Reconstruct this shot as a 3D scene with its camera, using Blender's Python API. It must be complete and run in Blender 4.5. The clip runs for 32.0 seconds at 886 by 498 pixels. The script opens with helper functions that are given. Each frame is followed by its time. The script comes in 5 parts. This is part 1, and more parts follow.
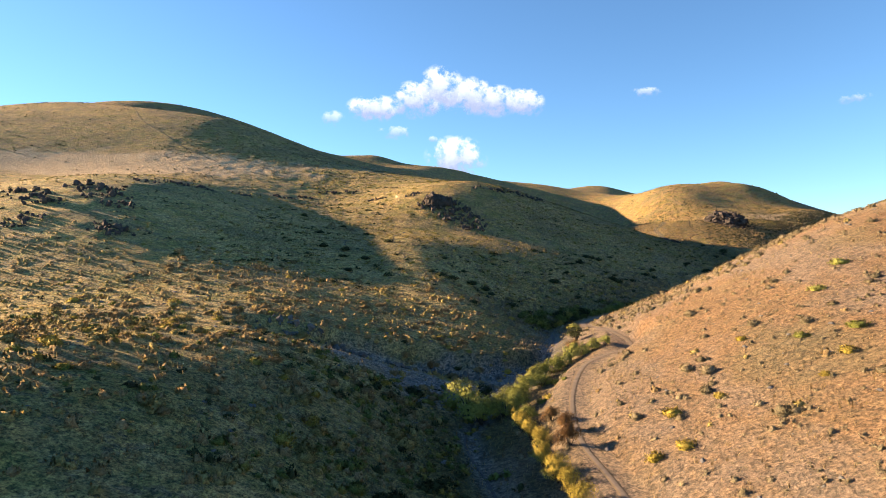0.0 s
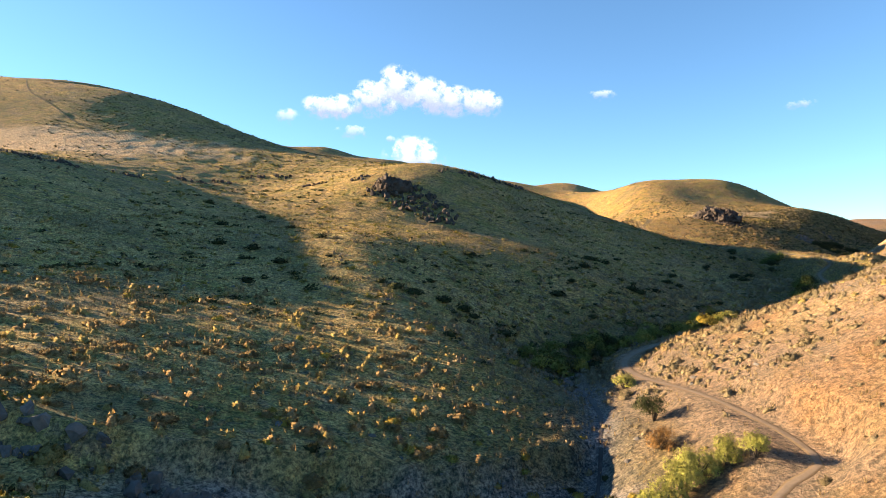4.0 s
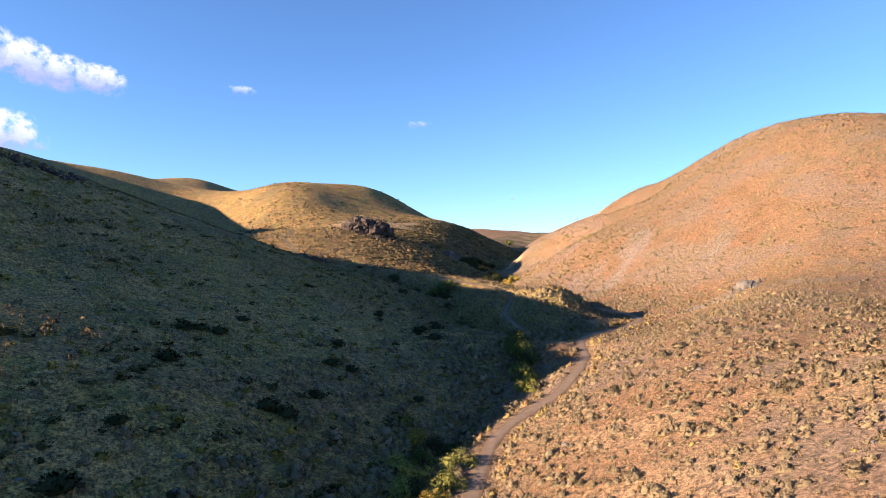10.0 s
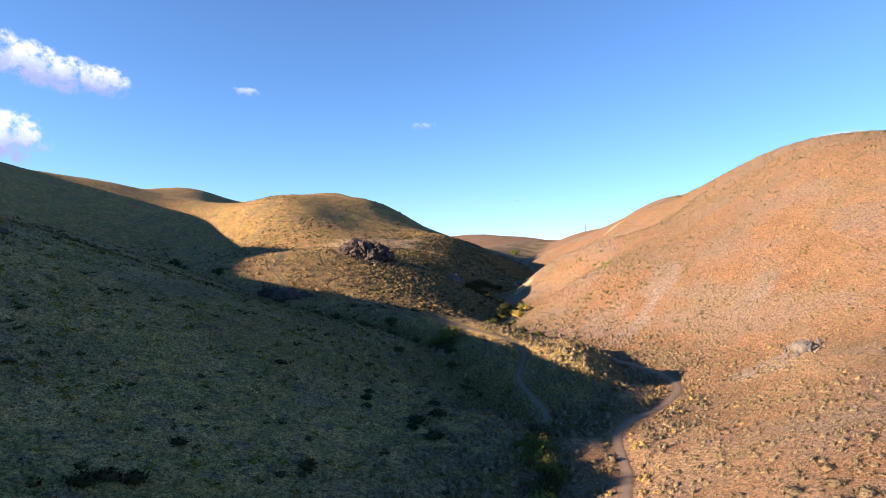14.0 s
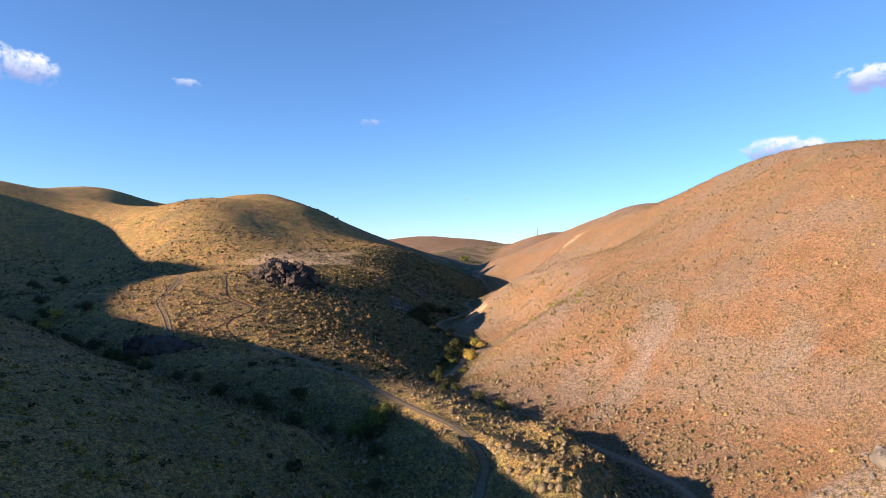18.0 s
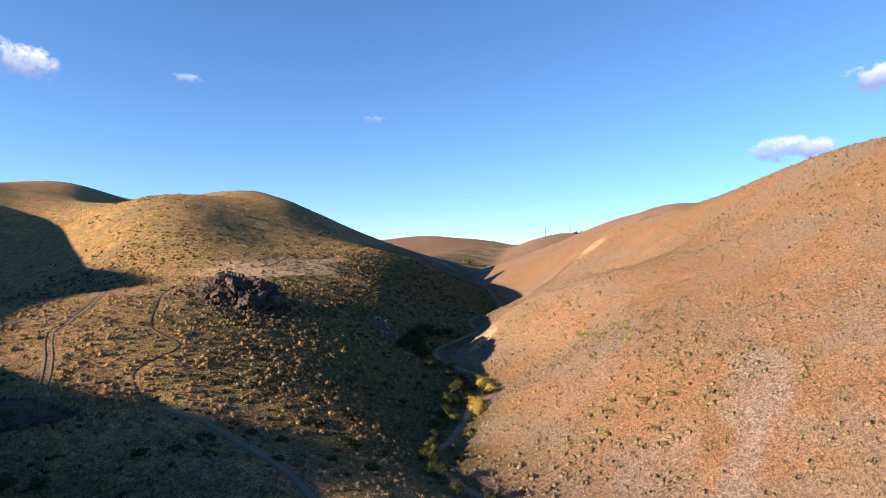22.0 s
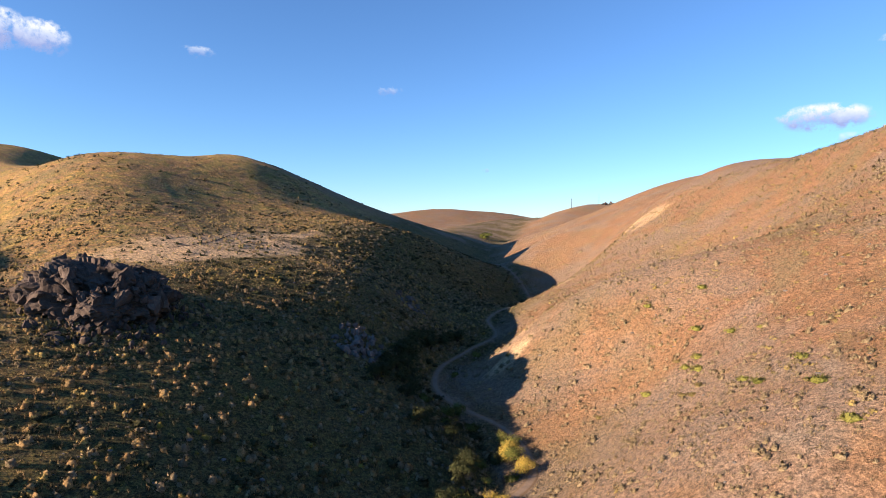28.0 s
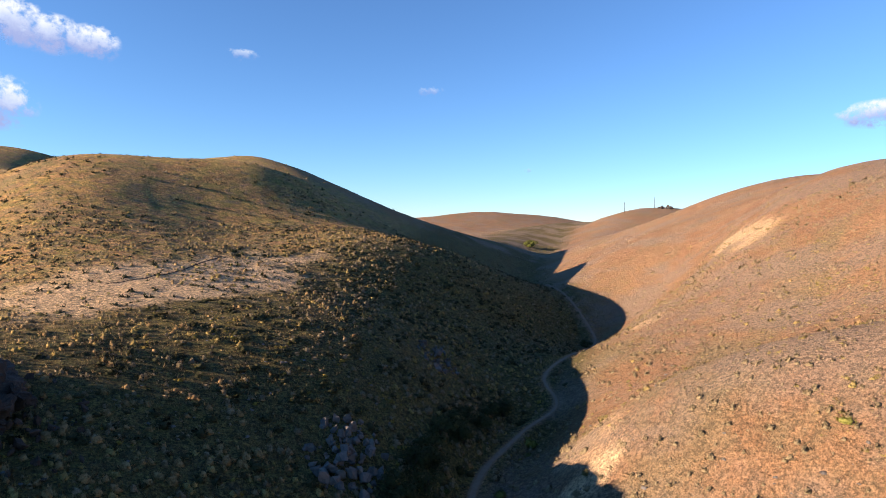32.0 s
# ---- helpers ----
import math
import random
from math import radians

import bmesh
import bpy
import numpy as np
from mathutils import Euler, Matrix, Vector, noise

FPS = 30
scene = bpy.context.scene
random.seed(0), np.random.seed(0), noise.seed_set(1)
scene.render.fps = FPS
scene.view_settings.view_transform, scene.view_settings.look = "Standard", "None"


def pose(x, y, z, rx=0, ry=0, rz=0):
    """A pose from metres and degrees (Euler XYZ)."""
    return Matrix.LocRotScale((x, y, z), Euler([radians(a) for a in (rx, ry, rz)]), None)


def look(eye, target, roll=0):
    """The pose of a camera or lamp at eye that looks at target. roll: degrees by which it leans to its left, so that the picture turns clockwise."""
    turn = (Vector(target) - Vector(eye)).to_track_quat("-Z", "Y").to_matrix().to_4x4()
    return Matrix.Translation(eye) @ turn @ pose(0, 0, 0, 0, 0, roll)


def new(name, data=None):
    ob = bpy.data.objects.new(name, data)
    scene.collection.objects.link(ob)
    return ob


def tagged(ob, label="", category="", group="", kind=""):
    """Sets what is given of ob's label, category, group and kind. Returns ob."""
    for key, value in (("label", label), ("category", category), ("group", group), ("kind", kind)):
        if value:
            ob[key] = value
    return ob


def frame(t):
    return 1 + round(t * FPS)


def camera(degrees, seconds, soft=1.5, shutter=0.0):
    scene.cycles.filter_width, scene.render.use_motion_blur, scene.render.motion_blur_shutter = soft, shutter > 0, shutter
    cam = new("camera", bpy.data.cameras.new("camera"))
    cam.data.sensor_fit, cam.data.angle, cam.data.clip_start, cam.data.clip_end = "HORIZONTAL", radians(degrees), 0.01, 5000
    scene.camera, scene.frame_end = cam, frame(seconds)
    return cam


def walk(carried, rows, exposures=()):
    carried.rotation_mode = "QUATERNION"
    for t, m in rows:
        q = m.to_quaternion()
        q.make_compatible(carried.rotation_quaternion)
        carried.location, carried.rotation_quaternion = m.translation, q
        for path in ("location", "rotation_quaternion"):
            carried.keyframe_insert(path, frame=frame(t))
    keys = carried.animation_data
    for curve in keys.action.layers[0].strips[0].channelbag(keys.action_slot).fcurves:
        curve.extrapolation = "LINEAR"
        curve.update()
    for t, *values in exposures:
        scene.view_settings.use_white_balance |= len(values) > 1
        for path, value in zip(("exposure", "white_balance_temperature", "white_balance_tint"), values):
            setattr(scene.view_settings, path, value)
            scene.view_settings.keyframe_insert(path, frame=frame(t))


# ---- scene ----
cam = camera(71.2, 32.0, soft=0.85)
METRES, EYE, TILT, LEAN, TURN = 300.0, 30.0, 0.6, 0.4, 0.0
ROWS = [
    (0.0, 0.0, 0.0, 0.0, 0.0, 0.0, 0.0),
    (0.5, -0.0002, 0.0175, -0.0004, 0.06, 0.0, 0.01),
    (1.0, -0.0004, 0.0343, -0.0005, 0.11, 0.01, 0.02),
    (1.5, -0.0006, 0.0518, -0.0008, 0.17, 0.02, 0.04),
    (2.0, -0.001, 0.0684, -0.001, 0.21, 0.03, 0.04),
    (2.5, -0.0011, 0.0856, -0.0012, -0.07, 0.05, 0.03),
    (3.0, -0.001, 0.1022, -0.0016, -1.66, 0.1, 0.03),
    (3.5, -0.0003, 0.1194, -0.0018, -3.3, 0.12, 0.02),
    (5.5, 0.0036, 0.1871, 0.0055, -4.71, 0.1, -0.03),
    (6.0, 0.0053, 0.2035, 0.008, -7.13, 0.11, -0.07),
    (6.5, 0.0084, 0.2203, 0.0102, -12.89, 0.17, -0.14),
    (7.0, 0.0134, 0.236, 0.0121, -21.06, 0.25, -0.21),
    (7.5, 0.021, 0.2515, 0.0141, -29.47, 0.33, -0.26),
    (8.0, 0.0301, 0.2654, 0.0162, -35.27, 0.36, -0.34),
    (8.5, 0.0399, 0.2792, 0.0188, -36.72, 0.32, -0.38),
    (9.0, 0.0496, 0.292, 0.0189, -36.64, 0.3, -0.42),
    (9.5, 0.06, 0.3056, 0.0187, -36.56, 0.3, -0.44),
    (10.0, 0.07, 0.3187, 0.0184, -36.46, 0.29, -0.49),
    (10.5, 0.0804, 0.3324, 0.0191, -36.38, 0.31, -0.47),
    (11.0, 0.0902, 0.3455, 0.0235, -36.31, 0.32, -0.47),
    (11.5, 0.0966, 0.3542, 0.029, -36.23, 0.32, -0.53),
    (12.0, 0.0978, 0.3558, 0.034, -36.16, 0.32, -0.55),
    (12.5, 0.0977, 0.3557, 0.0392, -36.1, 0.34, -0.57),
    (13.0, 0.0979, 0.3562, 0.0441, -36.08, 0.34, -0.57),
    (13.5, 0.1005, 0.3594, 0.0474, -36.04, 0.33, -0.57),
    (14.0, 0.1051, 0.3652, 0.0473, -36.06, 0.35, -0.55),
    (14.5, 0.1127, 0.3747, 0.047, -37.83, 0.35, -0.56),
    (15.0, 0.1216, 0.3856, 0.047, -38.83, 0.35, -0.59),
    (15.5, 0.1317, 0.397, 0.0485, -40.09, 0.33, -0.62),
    (17.5, 0.1731, 0.4436, 0.0672, -40.82, 0.19, -0.72),
    (18.0, 0.1843, 0.4562, 0.0727, -40.78, 0.17, -0.81),
    (18.5, 0.1951, 0.4684, 0.0779, -40.76, 0.16, -0.86),
    (19.0, 0.2062, 0.4808, 0.0833, -40.71, 0.1, -0.93),
    (19.5, 0.2168, 0.4927, 0.0849, -40.68, 0.09, -0.98),
    (20.0, 0.228, 0.5052, 0.0849, -40.64, 0.08, -1.06),
    (20.5, 0.2391, 0.5174, 0.0847, -40.6, 0.04, -1.12),
    (21.0, 0.2503, 0.5302, 0.0844, -40.6, 0.02, -1.16),
    (21.5, 0.2611, 0.5424, 0.0839, -40.57, 0.02, -1.17),
    (22.0, 0.2725, 0.555, 0.0834, -40.54, 0.01, -1.17),
    (22.5, 0.2834, 0.5669, 0.0829, -40.5, -0.01, -1.16),
    (23.0, 0.2948, 0.5792, 0.0821, -40.45, -0.12, -1.13),
    (23.5, 0.3056, 0.5912, 0.0813, -40.44, -1.22, -1.13),
    (24.0, 0.3171, 0.6034, 0.081, -40.38, -2.54, -1.1),
    (24.5, 0.328, 0.615, 0.0805, -40.33, -2.54, -1.05),
    (25.0, 0.3396, 0.6272, 0.0803, -40.28, -2.51, -0.99),
    (25.5, 0.3506, 0.6389, 0.08, -40.23, -2.49, -0.97),
    (27.5, 0.3955, 0.6863, 0.0799, -40.0, -2.36, -0.9),
    (28.0, 0.4067, 0.6986, 0.0798, -38.92, -2.36, -0.9),
    (28.5, 0.4171, 0.7105, 0.0795, -36.4, -2.38, -0.86),
    (29.0, 0.4277, 0.7234, 0.0791, -35.36, -2.4, -0.83),
    (29.5, 0.4376, 0.7357, 0.0791, -35.18, -2.38, -0.84),
    (30.0, 0.4479, 0.7488, 0.0813, -35.16, -2.37, -0.84),
    (30.5, 0.4579, 0.7612, 0.0844, -35.12, -2.38, -0.89),
    (31.0, 0.4681, 0.7742, 0.0878, -35.08, -2.38, -0.92),
    (31.5, 0.478, 0.7866, 0.0911, -35.05, -2.41, -0.94),
    (32.0, 0.4883, 0.7996, 0.0941, -35.14, -2.4, -0.97),
]
walk(cam, [(t, pose(0, 0, EYE, TILT, LEAN, TURN) @ pose(METRES * x, METRES * y, METRES * z, 90 + pitch, roll, yaw)) for t, x, y, z, yaw, pitch, roll in ROWS], [(0.0, 2.50, 6950.0, 4.0), (4.0, 2.68, 7200.0, 2.0), (6.2, 2.70, 7250.0, 3.0), (7.0, 2.46, 6700.0, 9.0), (8.0, 2.36, 6300.0, 15.0), (14.0, 2.29, 6200.0, 15.0), (19.0, 2.08, 6120.0, 13.5), (32.0, 2.08, 6130.0, 12.0)])

SUN_AZIMUTH, SUN_ELEVATION = radians(162), radians(15.5)
SUN_WAY = Vector((math.cos(SUN_AZIMUTH) * math.cos(SUN_ELEVATION), math.sin(SUN_AZIMUTH) * math.cos(SUN_ELEVATION), math.sin(SUN_ELEVATION)))

# ---- world and sun ----
world = bpy.data.worlds.new("sky")
scene.world = world
world.use_nodes = True
sky = world.node_tree.nodes.new("ShaderNodeTexSky")
sky.sky_type, sky.sun_disc = "NISHITA", False
sky.sun_elevation, sky.sun_rotation = SUN_ELEVATION, math.atan2(SUN_WAY.x, SUN_WAY.y)
sky.altitude, sky.air_density, sky.dust_density, sky.ozone_density = 1500, 1.0, 0.0, 5.0
background = world.node_tree.nodes["Background"]
background.inputs["Strength"].default_value = 0.052
world.node_tree.links.new(sky.outputs[0], background.inputs["Color"])
sun = new("sun", bpy.data.lights.new("sun", "SUN"))
sun.data.energy, sun.data.angle, sun.data.color = 5.0, radians(0.53), (1.0, 0.62, 0.41)
sun.matrix_world = look((0, 0, 300), Vector((0, 0, 300)) - SUN_WAY)


# ---- materials ----
def nodes_of(name, rough=0.9):
    m = bpy.data.materials.new(name)
    m.use_nodes = True
    b = m.node_tree.nodes["Principled BSDF"]
    b.inputs["Roughness"].default_value = rough
    b.inputs["Specular IOR Level"].default_value = 0.15
    return m, m.node_tree, b


def mapped(tree, scale, detail=4.0, rough=0.6, stretch=(1, 1, 1), coord="Object", kind="ShaderNodeTexNoise"):
    c = tree.nodes.new("ShaderNodeTexCoord")
    mp = tree.nodes.new("ShaderNodeMapping")
    mp.inputs["Scale"].default_value = stretch
    n = tree.nodes.new(kind)
    n.inputs["Scale"].default_value = scale
    if kind == "ShaderNodeTexNoise":
        n.inputs["Detail"].default_value, n.inputs["Roughness"].default_value = detail, rough
    tree.links.new(c.outputs[coord], mp.inputs[0])
    tree.links.new(mp.outputs[0], n.inputs["Vector"])
    return n


def ramp(tree, source, stops):
    r = tree.nodes.new("ShaderNodeValToRGB")
    while len(r.color_ramp.elements) < len(stops):
        r.color_ramp.elements.new(0.5)
    for e, (at, colour) in zip(r.color_ramp.elements, stops):
        e.position = at
        e.color = (*colour, 1) if len(colour) == 3 else colour
    tree.links.new(source, r.inputs[0])
    return r.outputs[0]


def mixed(tree, factor, a, b, how="MIX"):
    n = tree.nodes.new("ShaderNodeMix")
    n.data_type, n.blend_type = "RGBA", how
    for value, socket in ((factor, n.inputs["Factor"]), (a, n.inputs["A"]), (b, n.inputs["B"])):
        if isinstance(value, bpy.types.NodeSocket):
            tree.links.new(value, socket)
        elif isinstance(value, (int, float)):
            socket.default_value = value
        else:
            socket.default_value = (*value, 1)
    return n.outputs["Result"]


def maths(tree, how, a, b):
    n = tree.nodes.new("ShaderNodeMath")
    n.operation = how
    n.use_clamp = True
    for value, socket in zip((a, b), n.inputs):
        if isinstance(value, bpy.types.NodeSocket):
            tree.links.new(value, socket)
        else:
            socket.default_value = value
    return n.outputs[0]


def bumped(tree, shader, height, strength, distance):
    n = tree.nodes.new("ShaderNodeBump")
    n.inputs["Strength"].default_value, n.inputs["Distance"].default_value = strength, distance
    tree.links.new(height, n.inputs["Height"])
    tree.links.new(n.outputs[0], shader.inputs["Normal"])


def attribute(tree, name):
    n = tree.nodes.new("ShaderNodeAttribute")
    n.attribute_name = name
    return n


def ground_material():
    m, tree, b = nodes_of("dry_ground", 0.95)
    big = mapped(tree, 0.022, 6, 0.6).outputs["Fac"]
    mid = mapped(tree, 0.16, 6, 0.65).outputs["Fac"]
    fine = mapped(tree, 1.1, 6, 0.75).outputs["Fac"]
    grain = mapped(tree, 5.0, 4, 0.8).outputs["Fac"]
    zones, soils = attribute(tree, "zones"), attribute(tree, "soils")
    za, zb = tree.nodes.new("ShaderNodeSeparateColor"), tree.nodes.new("ShaderNodeSeparateColor")
    tree.links.new(zones.outputs["Color"], za.inputs[0])
    tree.links.new(soils.outputs["Color"], zb.inputs[0])
    # Paler straw and darker brown; their mix partly paints in slope shade.
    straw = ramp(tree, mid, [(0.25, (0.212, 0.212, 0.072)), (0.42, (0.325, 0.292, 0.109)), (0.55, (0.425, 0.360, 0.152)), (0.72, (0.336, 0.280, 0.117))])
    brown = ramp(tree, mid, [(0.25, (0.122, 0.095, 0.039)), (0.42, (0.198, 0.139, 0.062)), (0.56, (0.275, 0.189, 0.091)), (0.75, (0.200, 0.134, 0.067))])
    grass = mixed(tree, attribute(tree, "sward_and_shade").outputs["Fac"], brown, straw)
    grass = mixed(tree, ramp(tree, mapped(tree, 0.21, 6, 0.7).outputs["Fac"], [(0.47, (0, 0, 0)), (0.56, (0.55, 0.55, 0.55))]), grass, (0.175, 0.200, 0.053))
    grass = mixed(tree, ramp(tree, mapped(tree, 0.48, 6, 0.72).outputs["Fac"], [(0.50, (0, 0, 0)), (0.58, (0.7, 0.7, 0.7))]), grass, (0.385, 0.280, 0.093))
    grass = mixed(tree, ramp(tree, mapped(tree, 0.37, 6, 0.75, (1, 1.6, 1)).outputs["Fac"], [(0.54, (0, 0, 0)), (0.60, (0.55, 0.55, 0.55))]), grass, (0.120, 0.121, 0.110))
    grass = mixed(tree, ramp(tree, fine, [(0.53, (0, 0, 0)), (0.60, (0.6, 0.6, 0.6))]), grass, (0.078, 0.090, 0.032))
    earth = ramp(tree, mid, [(0.25, (0.138, 0.091, 0.049)), (0.42, (0.184, 0.123, 0.066)), (0.55, (0.222, 0.147, 0.082)), (0.72, (0.204, 0.148, 0.094))])
    earth = mixed(tree, ramp(tree, fine, [(0.50, (0, 0, 0)), (0.60, (0.6, 0.6, 0.6))]), earth, (0.124, 0.103, 0.068))
    earth = mixed(tree, ramp(tree, mapped(tree, 0.045, 5, 0.65).outputs["Fac"], [(0.50, (0, 0, 0)), (0.60, (0.5, 0.5, 0.5))]), earth, (0.180, 0.112, 0.064))
    earth = mixed(tree, ramp(tree, mapped(tree, 0.075, 5, 0.7, (1, 1.5, 1)).outputs["Fac"], [(0.53, (0, 0, 0)), (0.63, (0.55, 0.55, 0.55))]), earth, (0.148, 0.143, 0.084))
    edge = ramp(tree, maths(tree, "ADD", zb.outputs["Red"], maths(tree, "MULTIPLY", maths(tree, "SUBTRACT", mid, 0.5), 0.8)), [(0.4, (0, 0, 0)), (0.6, (1, 1, 1))])
    colour = mixed(tree, edge, grass, earth)
    colour = mixed(tree, maths(tree, "MULTIPLY", edge, ramp(tree, big, [(0.42, (0, 0, 0)), (0.62, (0.5, 0.5, 0.5))])), colour, (0.232, 0.171, 0.095))
    colour = mixed(tree, ramp(tree, mapped(tree, 0.05, 5, 0.6, (1, 1.7, 1)).outputs["Fac"], [(0.5, (0, 0, 0)), (0.64, (0.55, 0.55, 0.55))]), colour, (0.144, 0.140, 0.082))
    # Green growth, and the dark tint painted over shaded slopes.
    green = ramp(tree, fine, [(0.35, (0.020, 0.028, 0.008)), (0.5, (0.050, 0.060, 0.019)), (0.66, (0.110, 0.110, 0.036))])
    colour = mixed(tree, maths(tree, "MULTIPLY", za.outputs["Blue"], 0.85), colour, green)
    shale = ramp(tree, fine, [(0.3, (0.120, 0.130, 0.126)), (0.55, (0.205, 0.215, 0.196)), (0.75, (0.270, 0.278, 0.241))])
    colour = mixed(tree, maths(tree, "MULTIPLY", zb.outputs["Green"], ramp(tree, mid, [(0.35, (0.35, 0.35, 0.35)), (0.55, (1, 1, 1))])), colour, shale)
    sand = ramp(tree, fine, [(0.3, (0.335, 0.272, 0.157)), (0.6, (0.450, 0.373, 0.222))])
    colour = mixed(tree, za.outputs["Green"], colour, sand)
    dirt = ramp(tree, fine, [(0.3, (0.104, 0.090, 0.068)), (0.7, (0.160, 0.140, 0.108))])
    colour = mixed(tree, za.outputs["Red"], colour, dirt)
    gravel = ramp(tree, grain, [(0.35, (0.100, 0.112, 0.117)), (0.6, (0.180, 0.198, 0.198))])
    colour = mixed(tree, zb.outputs["Blue"], colour, gravel)
    ashy = ramp(tree, mapped(tree, 0.035, 5, 0.65, (1.6, 1, 1)).outputs["Fac"], [(0.47, (0, 0, 0)), (0.58, (0.72, 0.72, 0.72))])
    colour = mixed(tree, maths(tree, "MULTIPLY", ashy, edge), colour, (0.172, 0.152, 0.117))
    speck = ramp(tree, grain, [(0.37, (0.36, 0.36, 0.36)), (0.5, (1, 1, 1)), (0.63, (1.7, 1.66, 1.56))])
    colour = mixed(tree, ramp(tree, edge, [(0, (1, 1, 1)), (1, (0.7, 0.7, 0.7))]), colour, speck, "MULTIPLY")
    clumps = ramp(tree, mapped(tree, 2.2, 3, 0.7).outputs["Fac"], [(0.40, (0.440, 0.532, 0.566)), (0.5, (1, 1, 1)), (0.60, (1.35, 1.32, 1.25))])
    colour = mixed(tree, ramp(tree, edge, [(0, (1, 1, 1)), (1, (0.7, 0.7, 0.7))]), colour, clumps, "MULTIPLY")
    tree.links.new(colour, b.inputs["Base Color"])
    bumped(tree, b, maths(tree, "ADD", maths(tree, "MULTIPLY", fine, 0.7), maths(tree, "MULTIPLY", grain, 0.3)), 1.0, 0.8)
    return m


def foliage_material(name, dark, light, rough=0.85):
    """Leaves whose colour runs from dark to light plant by plant and leaf by leaf."""
    m, tree, b = nodes_of(name, rough)
    g = tree.nodes.new("ShaderNodeNewGeometry")
    o = tree.nodes.new("ShaderNodeObjectInfo")
    tone = attribute(tree, "tone").outputs["Fac"]
    f = maths(tree, "ADD", maths(tree, "MULTIPLY", g.outputs["Random Per Island"], 0.4), maths(tree, "MULTIPLY", maths(tree, "ADD", tone, o.outputs["Random"]), 0.6))
    middle = tuple((a + c) / 2 * 1.02 for a, c in zip(dark, light))
    mottle = mapped(tree, 7.0, 4, 0.75).outputs["Fac"]
    colour = ramp(tree, f, [(0.05, dark), (0.5, middle), (0.95, light)])
    colour = mixed(tree, 1.0, colour, ramp(tree, mottle, [(0.36, (0.6, 0.6, 0.6)), (0.5, (1, 1, 1)), (0.64, (1.25, 1.25, 1.2))]), "MULTIPLY")
    tree.links.new(colour, b.inputs["Base Color"])
    bumped(tree, b, mottle, 0.8, 0.25)
    return m


def rock_material(name, dark, light, lichen):
    m, tree, b = nodes_of(name, 0.9)
    n = mapped(tree, 0.9, 8, 0.7).outputs["Fac"]
    f = mapped(tree, 6.0, 5, 0.7).outputs["Fac"]
    o = tree.nodes.new("ShaderNodeObjectInfo")
    c = ramp(tree, n, [(0.3, dark), (0.55, light), (0.7, tuple(v * 0.8 for v in light))])
    c = mixed(tree, ramp(tree, f, [(0.55, (0, 0, 0)), (0.72, (0.8, 0.8, 0.8))]), c, lichen)
    c = mixed(tree, maths(tree, "MULTIPLY", o.outputs["Random"], 0.55), c, tuple(v * 0.55 for v in dark))
    tree.links.new(c, b.inputs["Base Color"])
    bumped(tree, b, maths(tree, "ADD", maths(tree, "MULTIPLY", n, 0.6), maths(tree, "MULTIPLY", f, 0.4)), 0.8, 0.25)
    return m


def plain_material(name, dark, light, scale=2.0, rough=0.9, relief=0.1):
    m, tree, b = nodes_of(name, rough)
    n = mapped(tree, scale, 7, 0.7).outputs["Fac"]
    tree.links.new(ramp(tree, n, [(0.3, dark), (0.7, light)]), b.inputs["Base Color"])
    bumped(tree, b, n, 0.6, relief)
    return m


GROUND = ground_material()
def track_material(name, dark, light, verge):
    """Packed dirt that gives way to the verge's soil raggedly towards both edges."""
    m, tree, b = nodes_of(name, 0.95)
    fine = mapped(tree, 1.4, 7, 0.7).outputs["Fac"]
    ragged = mapped(tree, 0.9, 5, 0.75).outputs["Fac"]
    across = attribute(tree, "across").outputs["Fac"]
    dirt = ramp(tree, fine, [(0.3, dark), (0.7, light)])
    soil = ramp(tree, fine, [(0.35, tuple(v * 0.7 for v in verge)), (0.65, verge)])
    edge = ramp(tree, maths(tree, "ADD", maths(tree, "MULTIPLY", across, 0.75), maths(tree, "MULTIPLY", ragged, 0.5)), [(0.62, (0, 0, 0)), (0.78, (1, 1, 1))])
    colour = mixed(tree, edge, dirt, soil)
    middle = ramp(tree, maths(tree, "ADD", across, maths(tree, "MULTIPLY", maths(tree, "SUBTRACT", ragged, 0.4), 0.8)), [(0.05, (0.7, 0.7, 0.7)), (0.22, (0, 0, 0))])
    colour = mixed(tree, middle, colour, soil)
    tree.links.new(colour, b.inputs["Base Color"])
    bumped(tree, b, fine, 0.6, 0.1)
    return m


ROAD = track_material("gravel_road", (0.125, 0.112, 0.084), (0.185, 0.165, 0.121), (0.165, 0.134, 0.079))
TRACK = track_material("faint_track", (0.100, 0.096, 0.068), (0.150, 0.140, 0.097), (0.110, 0.103, 0.057))
RUT = plain_material("worn_rut", (0.040, 0.031, 0.024), (0.068, 0.055, 0.037), 1.2)
CREEK_BED = plain_material("creek_bed", (0.024, 0.026, 0.027), (0.056, 0.061, 0.057), 1.5, 0.6)
SAGE = foliage_material("sagebrush_leaves", (0.105, 0.101, 0.059), (0.230, 0.211, 0.126))
TAN = foliage_material("dry_brush_leaves", (0.160, 0.124, 0.051), (0.320, 0.251, 0.115))
DEEP = foliage_material("dark_shrub_leaves", (0.014, 0.025, 0.008), (0.056, 0.072, 0.026))
WILLOW = foliage_material("willow_leaves", (0.110, 0.137, 0.028), (0.290, 0.329, 0.084))
GOLD = foliage_material("golden_brush_leaves", (0.165, 0.143, 0.044), (0.330, 0.287, 0.103))
YELLOW = foliage_material("yellow_leaves", (0.230, 0.198, 0.032), (0.440, 0.384, 0.084))
